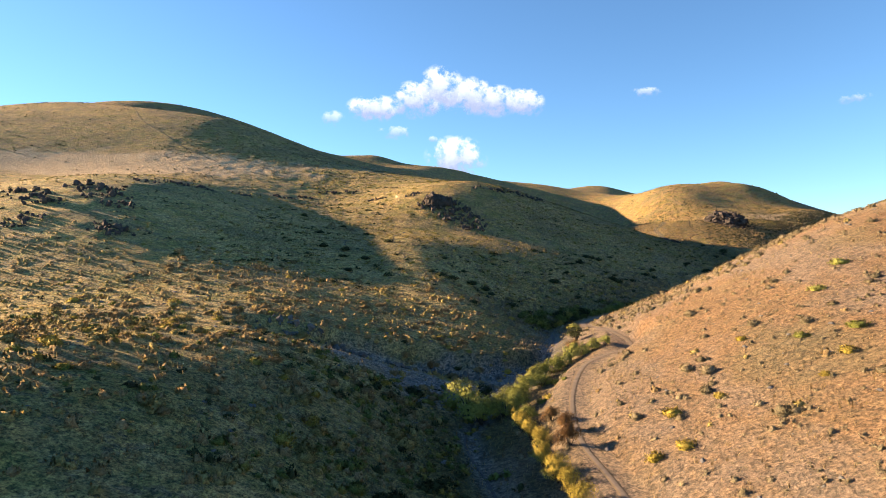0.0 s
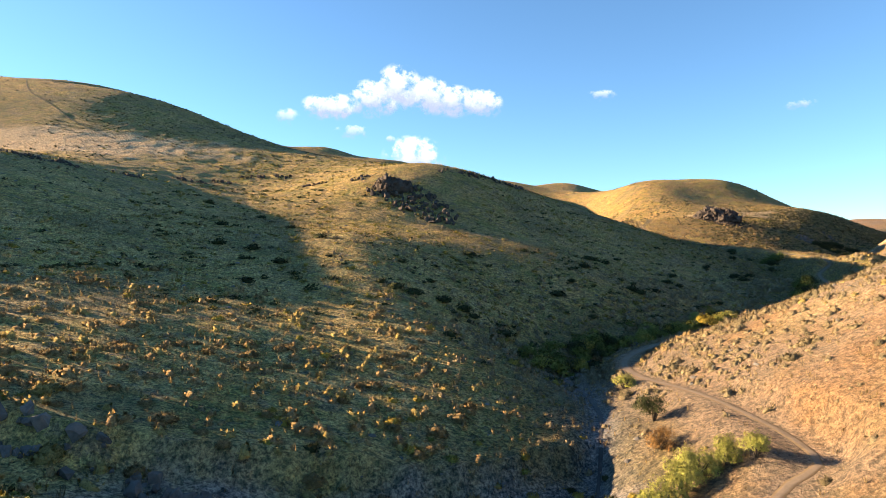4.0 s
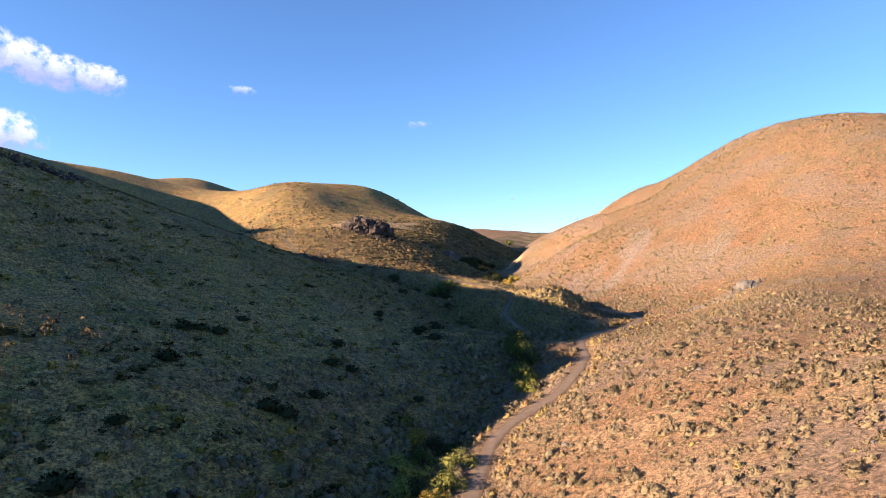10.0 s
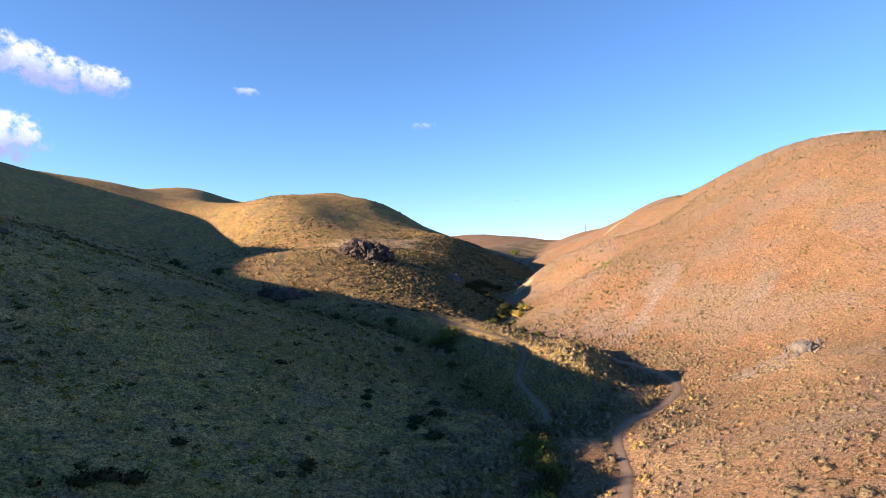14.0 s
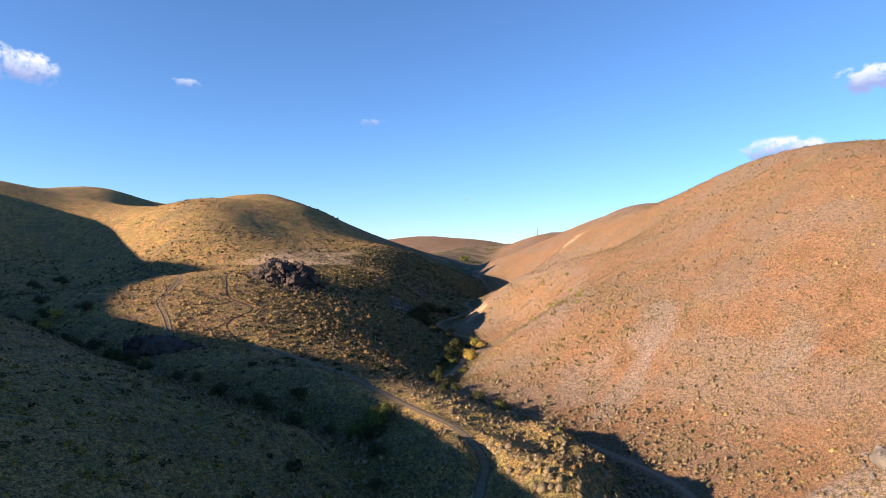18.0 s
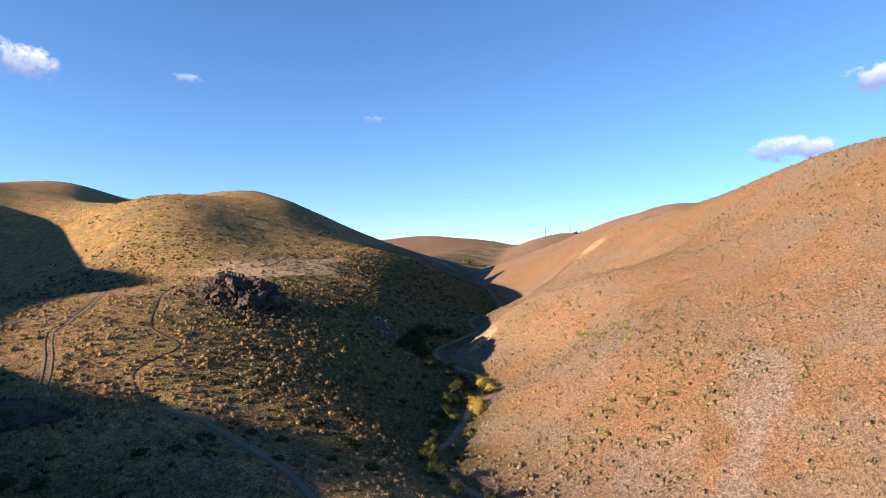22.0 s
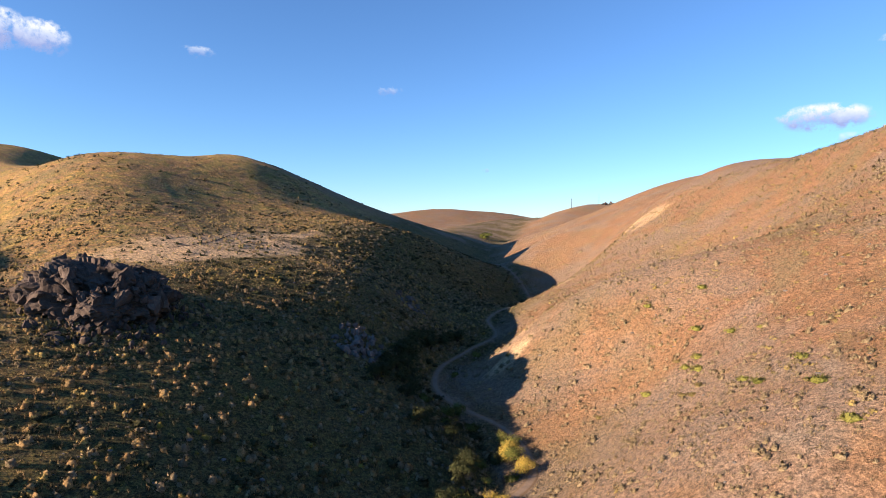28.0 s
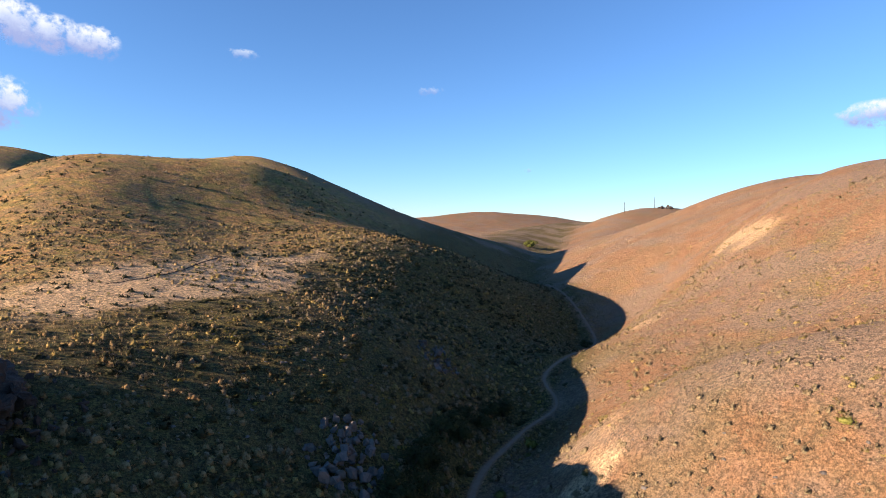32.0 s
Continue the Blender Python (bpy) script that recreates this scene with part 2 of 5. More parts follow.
RUST = foliage_material("rusty_leaves", (0.096, 0.057, 0.021), (0.200, 0.129, 0.046))
GRASS = foliage_material("grass_blades", (0.220, 0.181, 0.082), (0.390, 0.318, 0.157))
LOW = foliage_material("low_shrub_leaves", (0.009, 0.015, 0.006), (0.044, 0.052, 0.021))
TUFT = foliage_material("yellow_green_tufts", (0.096, 0.100, 0.016), (0.240, 0.214, 0.046))
OLIVE_BROWN = foliage_material("olive_brown_leaves", (0.105, 0.099, 0.036), (0.230, 0.209, 0.079))
GREEN = foliage_material("green_leaves", (0.040, 0.065, 0.014), (0.135, 0.172, 0.041))
BARK = plain_material("bark", (0.031, 0.028, 0.023), (0.075, 0.073, 0.057), 6.0)
BASALT = rock_material("basalt", (0.022, 0.021, 0.019), (0.080, 0.075, 0.065), (0.175, 0.173, 0.137))
PALE_ASH = rock_material("pale_ash", (0.104, 0.112, 0.098), (0.200, 0.211, 0.180), (0.232, 0.242, 0.206))
SHALE = rock_material("grey_shale", (0.062, 0.068, 0.069), (0.150, 0.160, 0.149), (0.200, 0.204, 0.170))
POLE_WOOD = plain_material("weathered_pole", (0.035, 0.034, 0.029), (0.070, 0.068, 0.057), 3.0)


# ---- the lie of the land ----
def fade(a, b, v):
    t = np.clip((v - a) / (b - a), 0, 1)
    return t * t * (3 - 2 * t)


def lattice(ix, iy, seed):
    h = (ix * 374761393 + iy * 668265263 + seed * 974634777) & 0xFFFFFFFF
    h = ((h ^ (h >> 13)) * 1274126177) & 0xFFFFFFFF
    return ((h ^ (h >> 16)) & 0xFFFF) / 65535.0


def roughness(x, y, size, seed, octaves=4):
    """Value noise of -1 to 1, with details halving from the given size in metres."""
    total, weight = np.zeros_like(x), 0.0
    for k in range(octaves):
        u, v = x / size * 2 ** k + 17.3 * k, y / size * 2 ** k - 9.1 * k
        iu, iv = np.floor(u).astype(np.int64), np.floor(v).astype(np.int64)
        a, b = u - iu, v - iv
        a, b = a * a * (3 - 2 * a), b * b * (3 - 2 * b)
        n = (lattice(iu, iv, seed + k) * (1 - a) + lattice(iu + 1, iv, seed + k) * a) * (1 - b) + (lattice(iu, iv + 1, seed + k) * (1 - a) + lattice(iu + 1, iv + 1, seed + k) * a) * b
        total += (n * 2 - 1) * 0.5 ** k
        weight += 0.5 ** k
    return total / weight


def nearest(x, y, line):
    """Distance to a line in plan, and how far along it (in its points) the nearest place lies."""
    best, along, side = np.full(x.shape, 1e9), np.zeros(x.shape), np.zeros(x.shape)
    for k, ((ax, ay), (bx, by)) in enumerate(zip(line[:-1], line[1:])):
        dx, dy = bx - ax, by - ay
        s = np.clip(((x - ax) * dx + (y - ay) * dy) / (dx * dx + dy * dy), 0, 1)
        d = np.hypot(x - ax - s * dx, y - ay - s * dy)
        hit = d < best
        best, along = np.where(hit, d, best), np.where(hit, k + s, along)
        side = np.where(hit, np.sign(dx * (y - ay) - dy * (x - ax)), side)
    return best, along, side


def smoothed(points, step=1.5):
    """A line through plan points, rounded (Catmull-Rom) and cut into even steps."""
    p = [np.array(q, float) for q in points]
    p = [2 * p[0] - p[1]] + p + [2 * p[-1] - p[-2]]
    out = []
    for a, b, c, d in zip(p[:-3], p[1:-2], p[2:-1], p[3:]):
        n = max(2, int(np.hypot(*(c - b)) / step))
        for t in np.arange(n) / n:
            out.append(0.5 * (2 * b + (c - a) * t + (2 * a - 5 * b + 4 * c - d) * t * t + (3 * b - a - 3 * c + d) * t ** 3))
    return out + [p[-2]]


CREEK = [(8, -200), (8, -60), (6, 0), (4, 40), (2, 56), (9, 71), (16, 90), (17, 106), (27, 121), (41, 128), (52, 139), (64, 146), (82, 160), (97, 166), (113, 172), (128, 185), (133, 205), (139, 231), (155, 246), (169, 256), (178, 272), (184, 288), (195, 297), (220, 312), (248, 332), (278, 360), (309, 410), (390, 493), (520, 600), (800, 700)]
GULLY = [(92, 166), (98, 190), (103, 212), (95, 232), (85, 252), (78, 275), (74, 300), (60, 345), (30, 400)]
# each mound: centre x, y, height, the two radii, turn
SUNNY_HILLS = [(58.9, -3.2, 16.06, 54.4, 41.0, 0.22), (69.8, 81.5, 15.48, 44.6, 31.0, 0.39), (221.6, 168.5, 42.46, 54.7, 79.5, -0.37), (274.4, 219.5, 29.06, 33.8, 66.8, -0.28), (335.6, 303.7, 35.54, 85.4, 61.3, 1.29), (148.4, 212.5, -5.10, 14.4, 61.2, -0.11), (183.1, 255.5, -4.35, 29.9, 13.8, 0.33)]
WEST_HILLS = [(-82.7, 281.6, 29.49, 96.1, 61.0, -0.47), (4.2, 186.8, 11.81, 29.3, 24.0, 0.40), (-78.2, 151.7, 18.44, 52.8, 62.7, 0.20), (-30.2, 34.4, 5.72, 22.6, 44.1, -0.35), (12.1, 218.3, 9.24, 64.0, 32.5, -0.21), (-216.0, 399.8, 91.76, 143.1, 235.1, -0.13), (23.7, 302.8, 18.65, 57.7, 86.8, 0.08), (-29.7, 527.5, 39.81, 249.1, 49.5, 0.44)]
CRAG_HILLS = [(118.1, 311.3, 9.59, 46.0, 46.0, -0.00), (226.9, 363.1, 15.58, 49.6, 58.0, -0.66), (151.1, 481.2, 26.45, 33.3, 118.2, 0.02), (201.8, 576.9, 25.69, 101.5, 39.7, -0.33), (246.8, 545.2, 30.20, 56.8, 148.9, -0.43), (100.5, 525.6, 29.66, 44.2, 54.0, -0.20)]
FAR_HILLS = [(657.8, 859.0, 25.09, 163.1, 83.0, -0.29), (623.3, 586.9, 28.67, 123.3, 96.5, 0.02), (435.8, 370.3, 38.54, 61.1, 104.0, -0.33), (270.6, 346.8, -13.65, 73.4, 23.1, 0.04), (-10.7, 456.2, 39.45, 49.4, 119.7, -0.54), (296.8, 506.7, 13.91, 106.9, 46.3, 0.40), (207.5, 433.2, 18.14, 47.1, 24.8, -0.13), (-61.6, 570.9, 20.78, 24.8, 66.5, 0.07)]
KNOLLS = [(105.1, 190.4, 6.89, 9.9, 18.8, 0.45), (205.7, 304.1, -7.80, 13.8, 36.5, -0.48), (92.2, 165.2, 12.50, 21.7, 13.8, 0.44), (94.5, 236.9, 6.08, 54.1, 14.3, -0.91), (17.4, 145.2, 5.18, 36.0, 19.5, 0.21), (2.2, 111.9, 3.82, 13.2, 34.3, 0.36), (95.4, 133.9, 5.48, 50.5, 16.5, 0.24), (210.6, 270.7, 7.91, 13.8, 30.5, 0.32), (153.7, 228.1, 6.18, 49.9, 28.9, 0.61), (-14, 56, 1.35, 9, 13, 0), (186, 322, 3.4, 24, 24, 0), (156, 284, 1.2, 13, 13, 0), (231, 258, 2.5, 12, 30, 0.53)]
MOUNDS = SUNNY_HILLS + WEST_HILLS + CRAG_HILLS + FAR_HILLS + KNOLLS


def land(x, y):
    """The broad shape of the hills and of the valley."""
    sx, sy = np.tanh(x / 600) * 600, np.tanh(y / 600) * 600
    dc, dg = nearest(x, y, CREEK)[0], nearest(x, y, GULLY)[0]
    z = 16.954 + 0.02434 * sx + 0.04612 * sy - 1.932 * np.exp(-(dc / 9) ** 2) - 7.168 * np.exp(-(dc / 26) ** 2) - 5.533 * np.exp(-(dg / 9) ** 2) - 4.555 * np.exp(-(dg / 24) ** 2)
    for cx, cy, h, rx, ry, turn in MOUNDS:
        c, s = math.cos(turn), math.sin(turn)
        u, v = (c * (x - cx) + s * (y - cy)) / rx, (c * (y - cy) - s * (x - cx)) / ry
        z = z + h * np.exp(-(u * u + v * v))
    return z


ROAD_LINE = smoothed([(11, 22), (11, 39), (10.5, 48), (12, 58), (15, 66), (19, 70), (21.5, 71.5), (22.5, 75), (22.5, 82), (22.5, 90), (22.5, 98), (24, 106), (28, 113), (35, 119), (46, 127), (57, 136), (70, 141), (82, 148), (93, 157.5), (109, 162), (121, 168), (129, 178), (132, 195), (134, 215), (138, 234), (149, 242), (164, 253), (174, 257), (181, 268), (182, 280), (185, 289), (195, 299), (209, 307), (220, 311), (226, 320), (241, 328), (255, 336), (275, 352), (300, 395)])
KNOLL_TRACK = smoothed([(93, 170), (96, 173), (100, 182.5), (104, 186.5), (109, 191), (112, 200), (112.6, 210), (113, 221), (114, 232), (112.8, 245), (111.5, 252), (108, 260)])
TWO_TRACK = smoothed([(93, 262), (96, 270), (98, 279), (100, 291), (105, 298), (110, 308), (114, 320), (119, 340), (122, 360), (123, 379), (122, 400)])
SIDE_TRACK = smoothed([(100, 296), (94, 300), (86, 304)], 1.0)
TRAIL = smoothed([(107, 258), (107, 266), (109, 271), (117, 277), (115, 286), (119, 298), (124, 310), (131, 321)], 1.0)
UPPER_TRAIL = smoothed([(159, 348), (170, 355), (176, 361), (182, 367)], 1.0)
FAR_TRAIL = smoothed([(-154, 308), (-134, 274.5), (-117, 258), (-101, 243), (-85, 231.5)], 2.0)


def levels(line, sag=0.0):
    """Heights along a track: the land under it, evened out."""
    x, y = np.array(line).T
    z = land(x, y)
    k = 9
    z = np.convolve(np.concatenate([[z[0]] * k, z, [z[-1]] * k]), np.ones(2 * k + 1) / (2 * k + 1), "valid")
    return z - sag


def near_boxes(x, y, line, reach):
    a = np.array(line)
    return (x > a[:, 0].min() - reach) & (x < a[:, 0].max() + reach) & (y > a[:, 1].min() - reach) & (y < a[:, 1].max() + reach)


def bench(x, y, z, line, half, shoulder, sag=0.0):
    m = near_boxes(x, y, line, half + shoulder)
    d, s, _ = nearest(x[m], y[m], line)
    level = np.interp(s, np.arange(len(line)), levels(line, sag))
    w = 1 - fade(half, half + shoulder, d)
    out = z.copy()
    out[m] = z[m] * (1 - w) + level * w
    dist = np.full(x.shape, 1e9)
    dist[m] = d
    return out, dist


def spaced(lo, hi, step, end_lo, end_hi):
    middle = list(np.arange(lo, hi + step / 2, step))
    down, up, s = [], [], step
    a = lo
    while a > end_lo:
        s *= 1.09
        a -= s
        down.append(a)
    s, a = step, hi
    while a < end_hi:
        s *= 1.09
        a += s
        up.append(a)
    return np.array(down[::-1] + middle + up)


GX, GY = spaced(-110, 270, 0.9, -4500, 4500), spaced(20, 390, 0.9, -4500, 4500)
XX, YY = np.meshgrid(GX, GY)
fx, fy = XX.ravel(), YY.ravel()
fz = land(fx, fy)
dc, _, side = nearest(fx, fy, CREEK)
dg = nearest(fx, fy, GULLY)[0]
EAST = fade(-6, 6, -side * dc) * fade(-40, 0, fx + 40)          # the sunny bank of stony soil
fz += roughness(fx, fy, 60, 3, 3) * 0.3 * fade(5, 30, dc) * fade(0, 15, dg)
fz += roughness(fx, fy, 7, 7, 4) * 0.16 * fade(1, 8, dc)
close = fade(-104, -80, fx) * fade(310, 270, fx) * fade(430, 380, fy)
fz += roughness(fx, fy, 2.7, 11, 2) * (0.17 - 0.06 * EAST) * fade(2, 7, dc) * close       # hummocks of bunchgrass
# narrow terraces trodden along the slopes by cattle
tread = np.sin(6.283 * (land(fx, fy) + 0.5 * roughness(fx, fy, 30, 13, 3)) / 0.75)
worn = fade(0.35, 0.7, 0.5 + 0.5 * roughness(fx, fy, 24, 15, 3)) * (0.35 + 0.65 * fade(225, 260, fy))
fz += 0.085 * tread * worn * (1 - 0.7 * EAST) * fade(4, 12, dc) * close
# the eroded bank of bare blue-grey earth above the creek
BANK = [(-24, 71), (-15, 72), (-9, 73.5), (-4, 75.5), (3, 77), (9, 80.5)]
db, sb, sideb = nearest(fx, fy, BANK)
fz -= 1.5 * np.exp(-((db - 2.2) / 3.6) ** 2) * (sideb < 0) * fade(0, 0.5, sb)
fz += 0.25 * np.exp(-(db / 2.2) ** 2) * (sideb > 0)
fz -= 0.55 * np.exp(-(dc / 1.3) ** 2)
fz += 1.1 * np.exp(-((fx - 202) / 9) ** 2 - ((fy - 285) / 7) ** 2)      # the brow of the sand bank
dk = nearest(fx, fy, [(107, 178), (116, 179), (123, 184), (125, 194)])[0]
fz += 2.4 * np.exp(-(dk / 4.2) ** 2)      # the brushy brow above the bend of the road
fz, d_road = bench(fx, fy, fz, ROAD_LINE, 0.9, 1.9)
fz, d_knoll = bench(fx, fy, fz, KNOLL_TRACK, 0.7, 1.6)
d_two = nearest(fx, fy, TWO_TRACK)[0]
FZ = fz.reshape(XX.shape)


def ground_at(x, y):
    x, y = np.asarray(x, float), np.asarray(y, float)
    i, j = np.clip(np.searchsorted(GX, x) - 1, 0, len(GX) - 2), np.clip(np.searchsorted(GY, y) - 1, 0, len(GY) - 2)
    a, b = (x - GX[i]) / (GX[i + 1] - GX[i]), (y - GY[j]) / (GY[j + 1] - GY[j])
    return (FZ[j, i] * (1 - a) + FZ[j, i + 1] * a) * (1 - b) + (FZ[j + 1, i] * (1 - a) + FZ[j + 1, i + 1] * a) * b


def mesh_from(name, verts, faces, material, smooth=False):
    """A mesh from arrays of corners and of faces that all have the same number of corners."""
    verts, faces = np.asarray(verts, np.float32), np.asarray(faces, np.int32)
    me = bpy.data.meshes.new(name)
    n, k = faces.shape
    me.vertices.add(len(verts))
    me.vertices.foreach_set("co", verts.ravel())
    me.loops.add(n * k)
    me.loops.foreach_set("vertex_index", faces.ravel())
    me.polygons.add(n)
    me.polygons.foreach_set("loop_start", np.arange(0, n * k, k, dtype=np.int32))
    if smooth:
        me.polygons.foreach_set("use_smooth", np.ones(n, dtype=bool))
    me.materials.append(material)
    me.update(calc_edges=True)
    return me


def soften(me, normals):
    """Shade a mesh by the given corner directions, so that loose leaves read as one rounded plant."""
    a = me.attributes.new("custom_normal", "FLOAT_VECTOR", "POINT")
    a.data.foreach_set("vector", np.asarray(normals, np.float32).ravel())


def paint(me, name, columns):
    a = me.attributes.new(name, "FLOAT_COLOR", "POINT")
    data = np.ones((len(me.vertices), 4), np.float32)
    for k, c in enumerate(columns):
        data[:, k] = c
    a.data.foreach_set("color", data.ravel())


def spot(x, y, cx, cy, rx, ry, turn=0.0):
    c, s = math.cos(turn), math.sin(turn)
    u, v = (c * (x - cx) + s * (y - cy)) / rx, (c * (y - cy) - s * (x - cx)) / ry
    ragged = 1 + 0.45 * roughness(x, y, 5, 21, 4)
    return 1 - fade(0.6, 1.0, np.sqrt(u * u + v * v) * ragged)


def bare_bank(x, y):
    """The crumbling face of bare blue-grey earth above the creek."""
    return np.maximum(spot(x, y, -7.5, 67.5, 9.5, 6.5, -0.1), spot(x, y, 2, 74, 8, 3.6, 0.35))


nx, ny = len(GX), len(GY)
jj, ii = np.meshgrid(np.arange(ny - 1), np.arange(nx - 1), indexing="ij")
first = (jj * nx + ii).ravel()
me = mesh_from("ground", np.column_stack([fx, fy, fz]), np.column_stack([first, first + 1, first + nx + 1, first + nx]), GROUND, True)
track_mask = np.maximum(0.8 * (1 - fade(0.3, 0.9, d_road)), 0.45 * (1 - fade(0.4, 1.5, np.minimum(d_knoll, d_two))))
# Pale bare soil; the far west spot is also painted brighter for sunlight.
sand_and_sun_mask = np.maximum.reduce([0.25 * spot(fx, fy, 129, 157, 9, 3.5, -0.45), spot(fx, fy, 197, 283.5, 6.5, 3.0, -0.3), 0.5 * spot(fx, fy, 204, 289, 9, 4, 0.6), 0.75 * spot(fx, fy, 290, 318, 16, 6, 0.8), 0.7 * spot(fx, fy, 253, 318, 6, 4, 0.5), 0.95 * spot(fx, fy, 170, 350, 36, 15, 0.5), 0.35 * spot(fx, fy, 120, 325, 20, 14, 0.5), spot(fx, fy, -118, 220, 80, 20, 0.12), EAST * (0.05 + 0.3 * fade(0.5, 0.72, 0.5 + 0.5 * roughness(fx, fy, 8, 17, 3))) * spot(fx, fy, 75, 130, 70, 55, 0.7)])
shale_mask = np.maximum.reduce([0.6 * spot(fx, fy, 156, 198, 15, 2.4, 0.05), 0.6 * spot(fx, fy, 146, 197, 9, 3.6, 0.1), 0.6 * spot(fx, fy, 164, 200, 9, 6, 0.2), 0.4 * spot(fx, fy, 150, 206, 10, 6, 0), 0.9 * spot(fx, fy, 130, 158, 9, 3.5, -0.45), 0.45 * spot(fx, fy, 175, 232, 22, 9, 0.5), 0.5 * spot(fx, fy, 158, 174, 8, 4, 0), 0.4 * spot(fx, fy, 190, 245, 15, 10, 0), bare_bank(fx, fy)])
WASH = np.maximum(spot(fx, fy, 1, 64.5, 10, 4.5, 0.25), spot(fx, fy, 9, 74, 6, 5, 1.0))      # dry gravel wash below the bank
# Green growth by water; crag flank and mid-slope terms are shade painted in.
green_and_shade_mask = np.clip(0.9 * (1 - EAST) * fade(66, 44, dc) * fade(215, 245, fy) * fade(112, 130, fx) + (0.9 - 0.45 * fade(125, 140, fy) * fade(225, 210, fy)) * np.exp(-(dc / 6.5) ** 2) + 0.7 * np.exp(-(dg / 7) ** 2) + 0.3 * spot(fx, fy, -16, 42, 26, 12, 0.1) + 0.4 * (1 - EAST) * spot(fx, fy, 78, 205, 40, 26, 0.4) + 0.16 * EAST * fade(88, 66, fy), 0, 1) * (1 - 0.85 * WASH) * (1 - track_mask)
paint(me, "zones", (track_mask, sand_and_sun_mask, green_and_shade_mask))
# Straw browns up the valley; the halving paints in the shaded slope's dimness.
sward_and_shade = me.attributes.new("sward_and_shade", "FLOAT", "POINT")
sward_and_shade.data.foreach_set("value", (fade(275, 235, fy + 0.25 * fx) * (0.5 + 0.5 * fade(160, 118, fy + 0.35 * fx)) * (1 - EAST)).astype(np.float32))
paint(me, "soils", (np.maximum(EAST, fade(440, 540, fy) * fade(200, 320, fx)), shale_mask, np.clip(0.85 * np.exp(-(dc / 0.9) ** 2) * fade(135, 118, fy) + 0.8 * np.exp(-(dc / 3.4) ** 2) * fade(135, 118, fy) * fade(56, 66, fy) * (0.6 + 0.6 * roughness(fx, fy, 6, 93, 3)) + 0.85 * WASH, 0, 1)))
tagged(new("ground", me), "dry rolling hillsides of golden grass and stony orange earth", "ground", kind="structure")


def ribbon(name, line, half, lift, material, label, crown=0.0, offset=0.0, flutter=0.25):
    """A track laid on the ground along a line, with an uneven edge."""
    p = np.array(line)
    t = np.gradient(p, axis=0)
    t /= np.linalg.norm(t, axis=1)[:, None]
    side = np.column_stack([-t[:, 1], t[:, 0]])
    wob = roughness(p[:, 0], p[:, 1], 3.0, 31, 3)
    verts = []
    cross = (-1, -0.6, -0.2, 0.2, 0.6, 1)
    for c in cross:
        q = p + side * ((c * half * (1 + flutter * wob) * (0.48 + 0.52 * fade(78, 100, p[:, 1])) * (1 - 0.4 * fade(292, 312, p[:, 1])))[:, None] + offset)
        z = ground_at(q[:, 0], q[:, 1]) + lift * (1 - 0.9 * (abs(c) == 1)) + crown * (1 - c * c)
        verts.append(np.column_stack([q, z]))
    n, k = len(p), len(cross)
    v = np.stack(verts, 1).reshape(-1, 3)
    f = [(a * k + b, a * k + b + 1, (a + 1) * k + b + 1, (a + 1) * k + b) for a in range(n - 1) for b in range(k - 1)]
    me = mesh_from(name, v, f, material, True)
    a = me.attributes.new("across", "FLOAT", "POINT")
    a.data.foreach_set("value", np.tile(np.abs(cross), n).astype(np.float32))
    return tagged(new(name, me), label, name.split("_")[-1], kind="structure")


ribbon("road", ROAD_LINE, 0.62, 0.03, ROAD, "pale gravel track winding along the creek")
ribbon("hill_track", KNOLL_TRACK, 0.65, 0.04, TRACK, "faint dirt track crossing a low knoll")
for off in (-0.5, 0.5):
    ribbon("wheel_rut", TWO_TRACK, 0.16, 0.06, TRACK, "worn wheel rut of a dirt track on the hill", 0, off)
ribbon("foot_trail", TRAIL, 0.2, 0.05, RUT, "narrow sunken trail through dry grass")
ribbon("foot_trail", SIDE_TRACK, 0.2, 0.05, RUT, "narrow trail branching off a two-rut track")
ribbon("foot_trail", UPPER_TRAIL, 0.22, 0.05, RUT, "narrow sunken trail through dry grass")
ribbon("foot_trail", FAR_TRAIL, 0.16, 0.06, TRACK, "dark worn trail climbing a far ridge")
ribbon("creek_bed", smoothed(CREEK[2:8]), 0.25, 0.04, CREEK_BED, "nearly dry creek bed of dark gravel")


# ---- plants ----
def facing(v, way):
    """Turn loose triangles (three corners each in v) so that they face along way."""
    t = v.reshape(-1, 3, 3).copy()
    n = np.cross(t[:, 1] - t[:, 0], t[:, 2] - t[:, 0])
    back = (n * way).sum(1) < 0
    t[back] = t[back][:, [0, 2, 1]]
    return t.reshape(-1, 3)


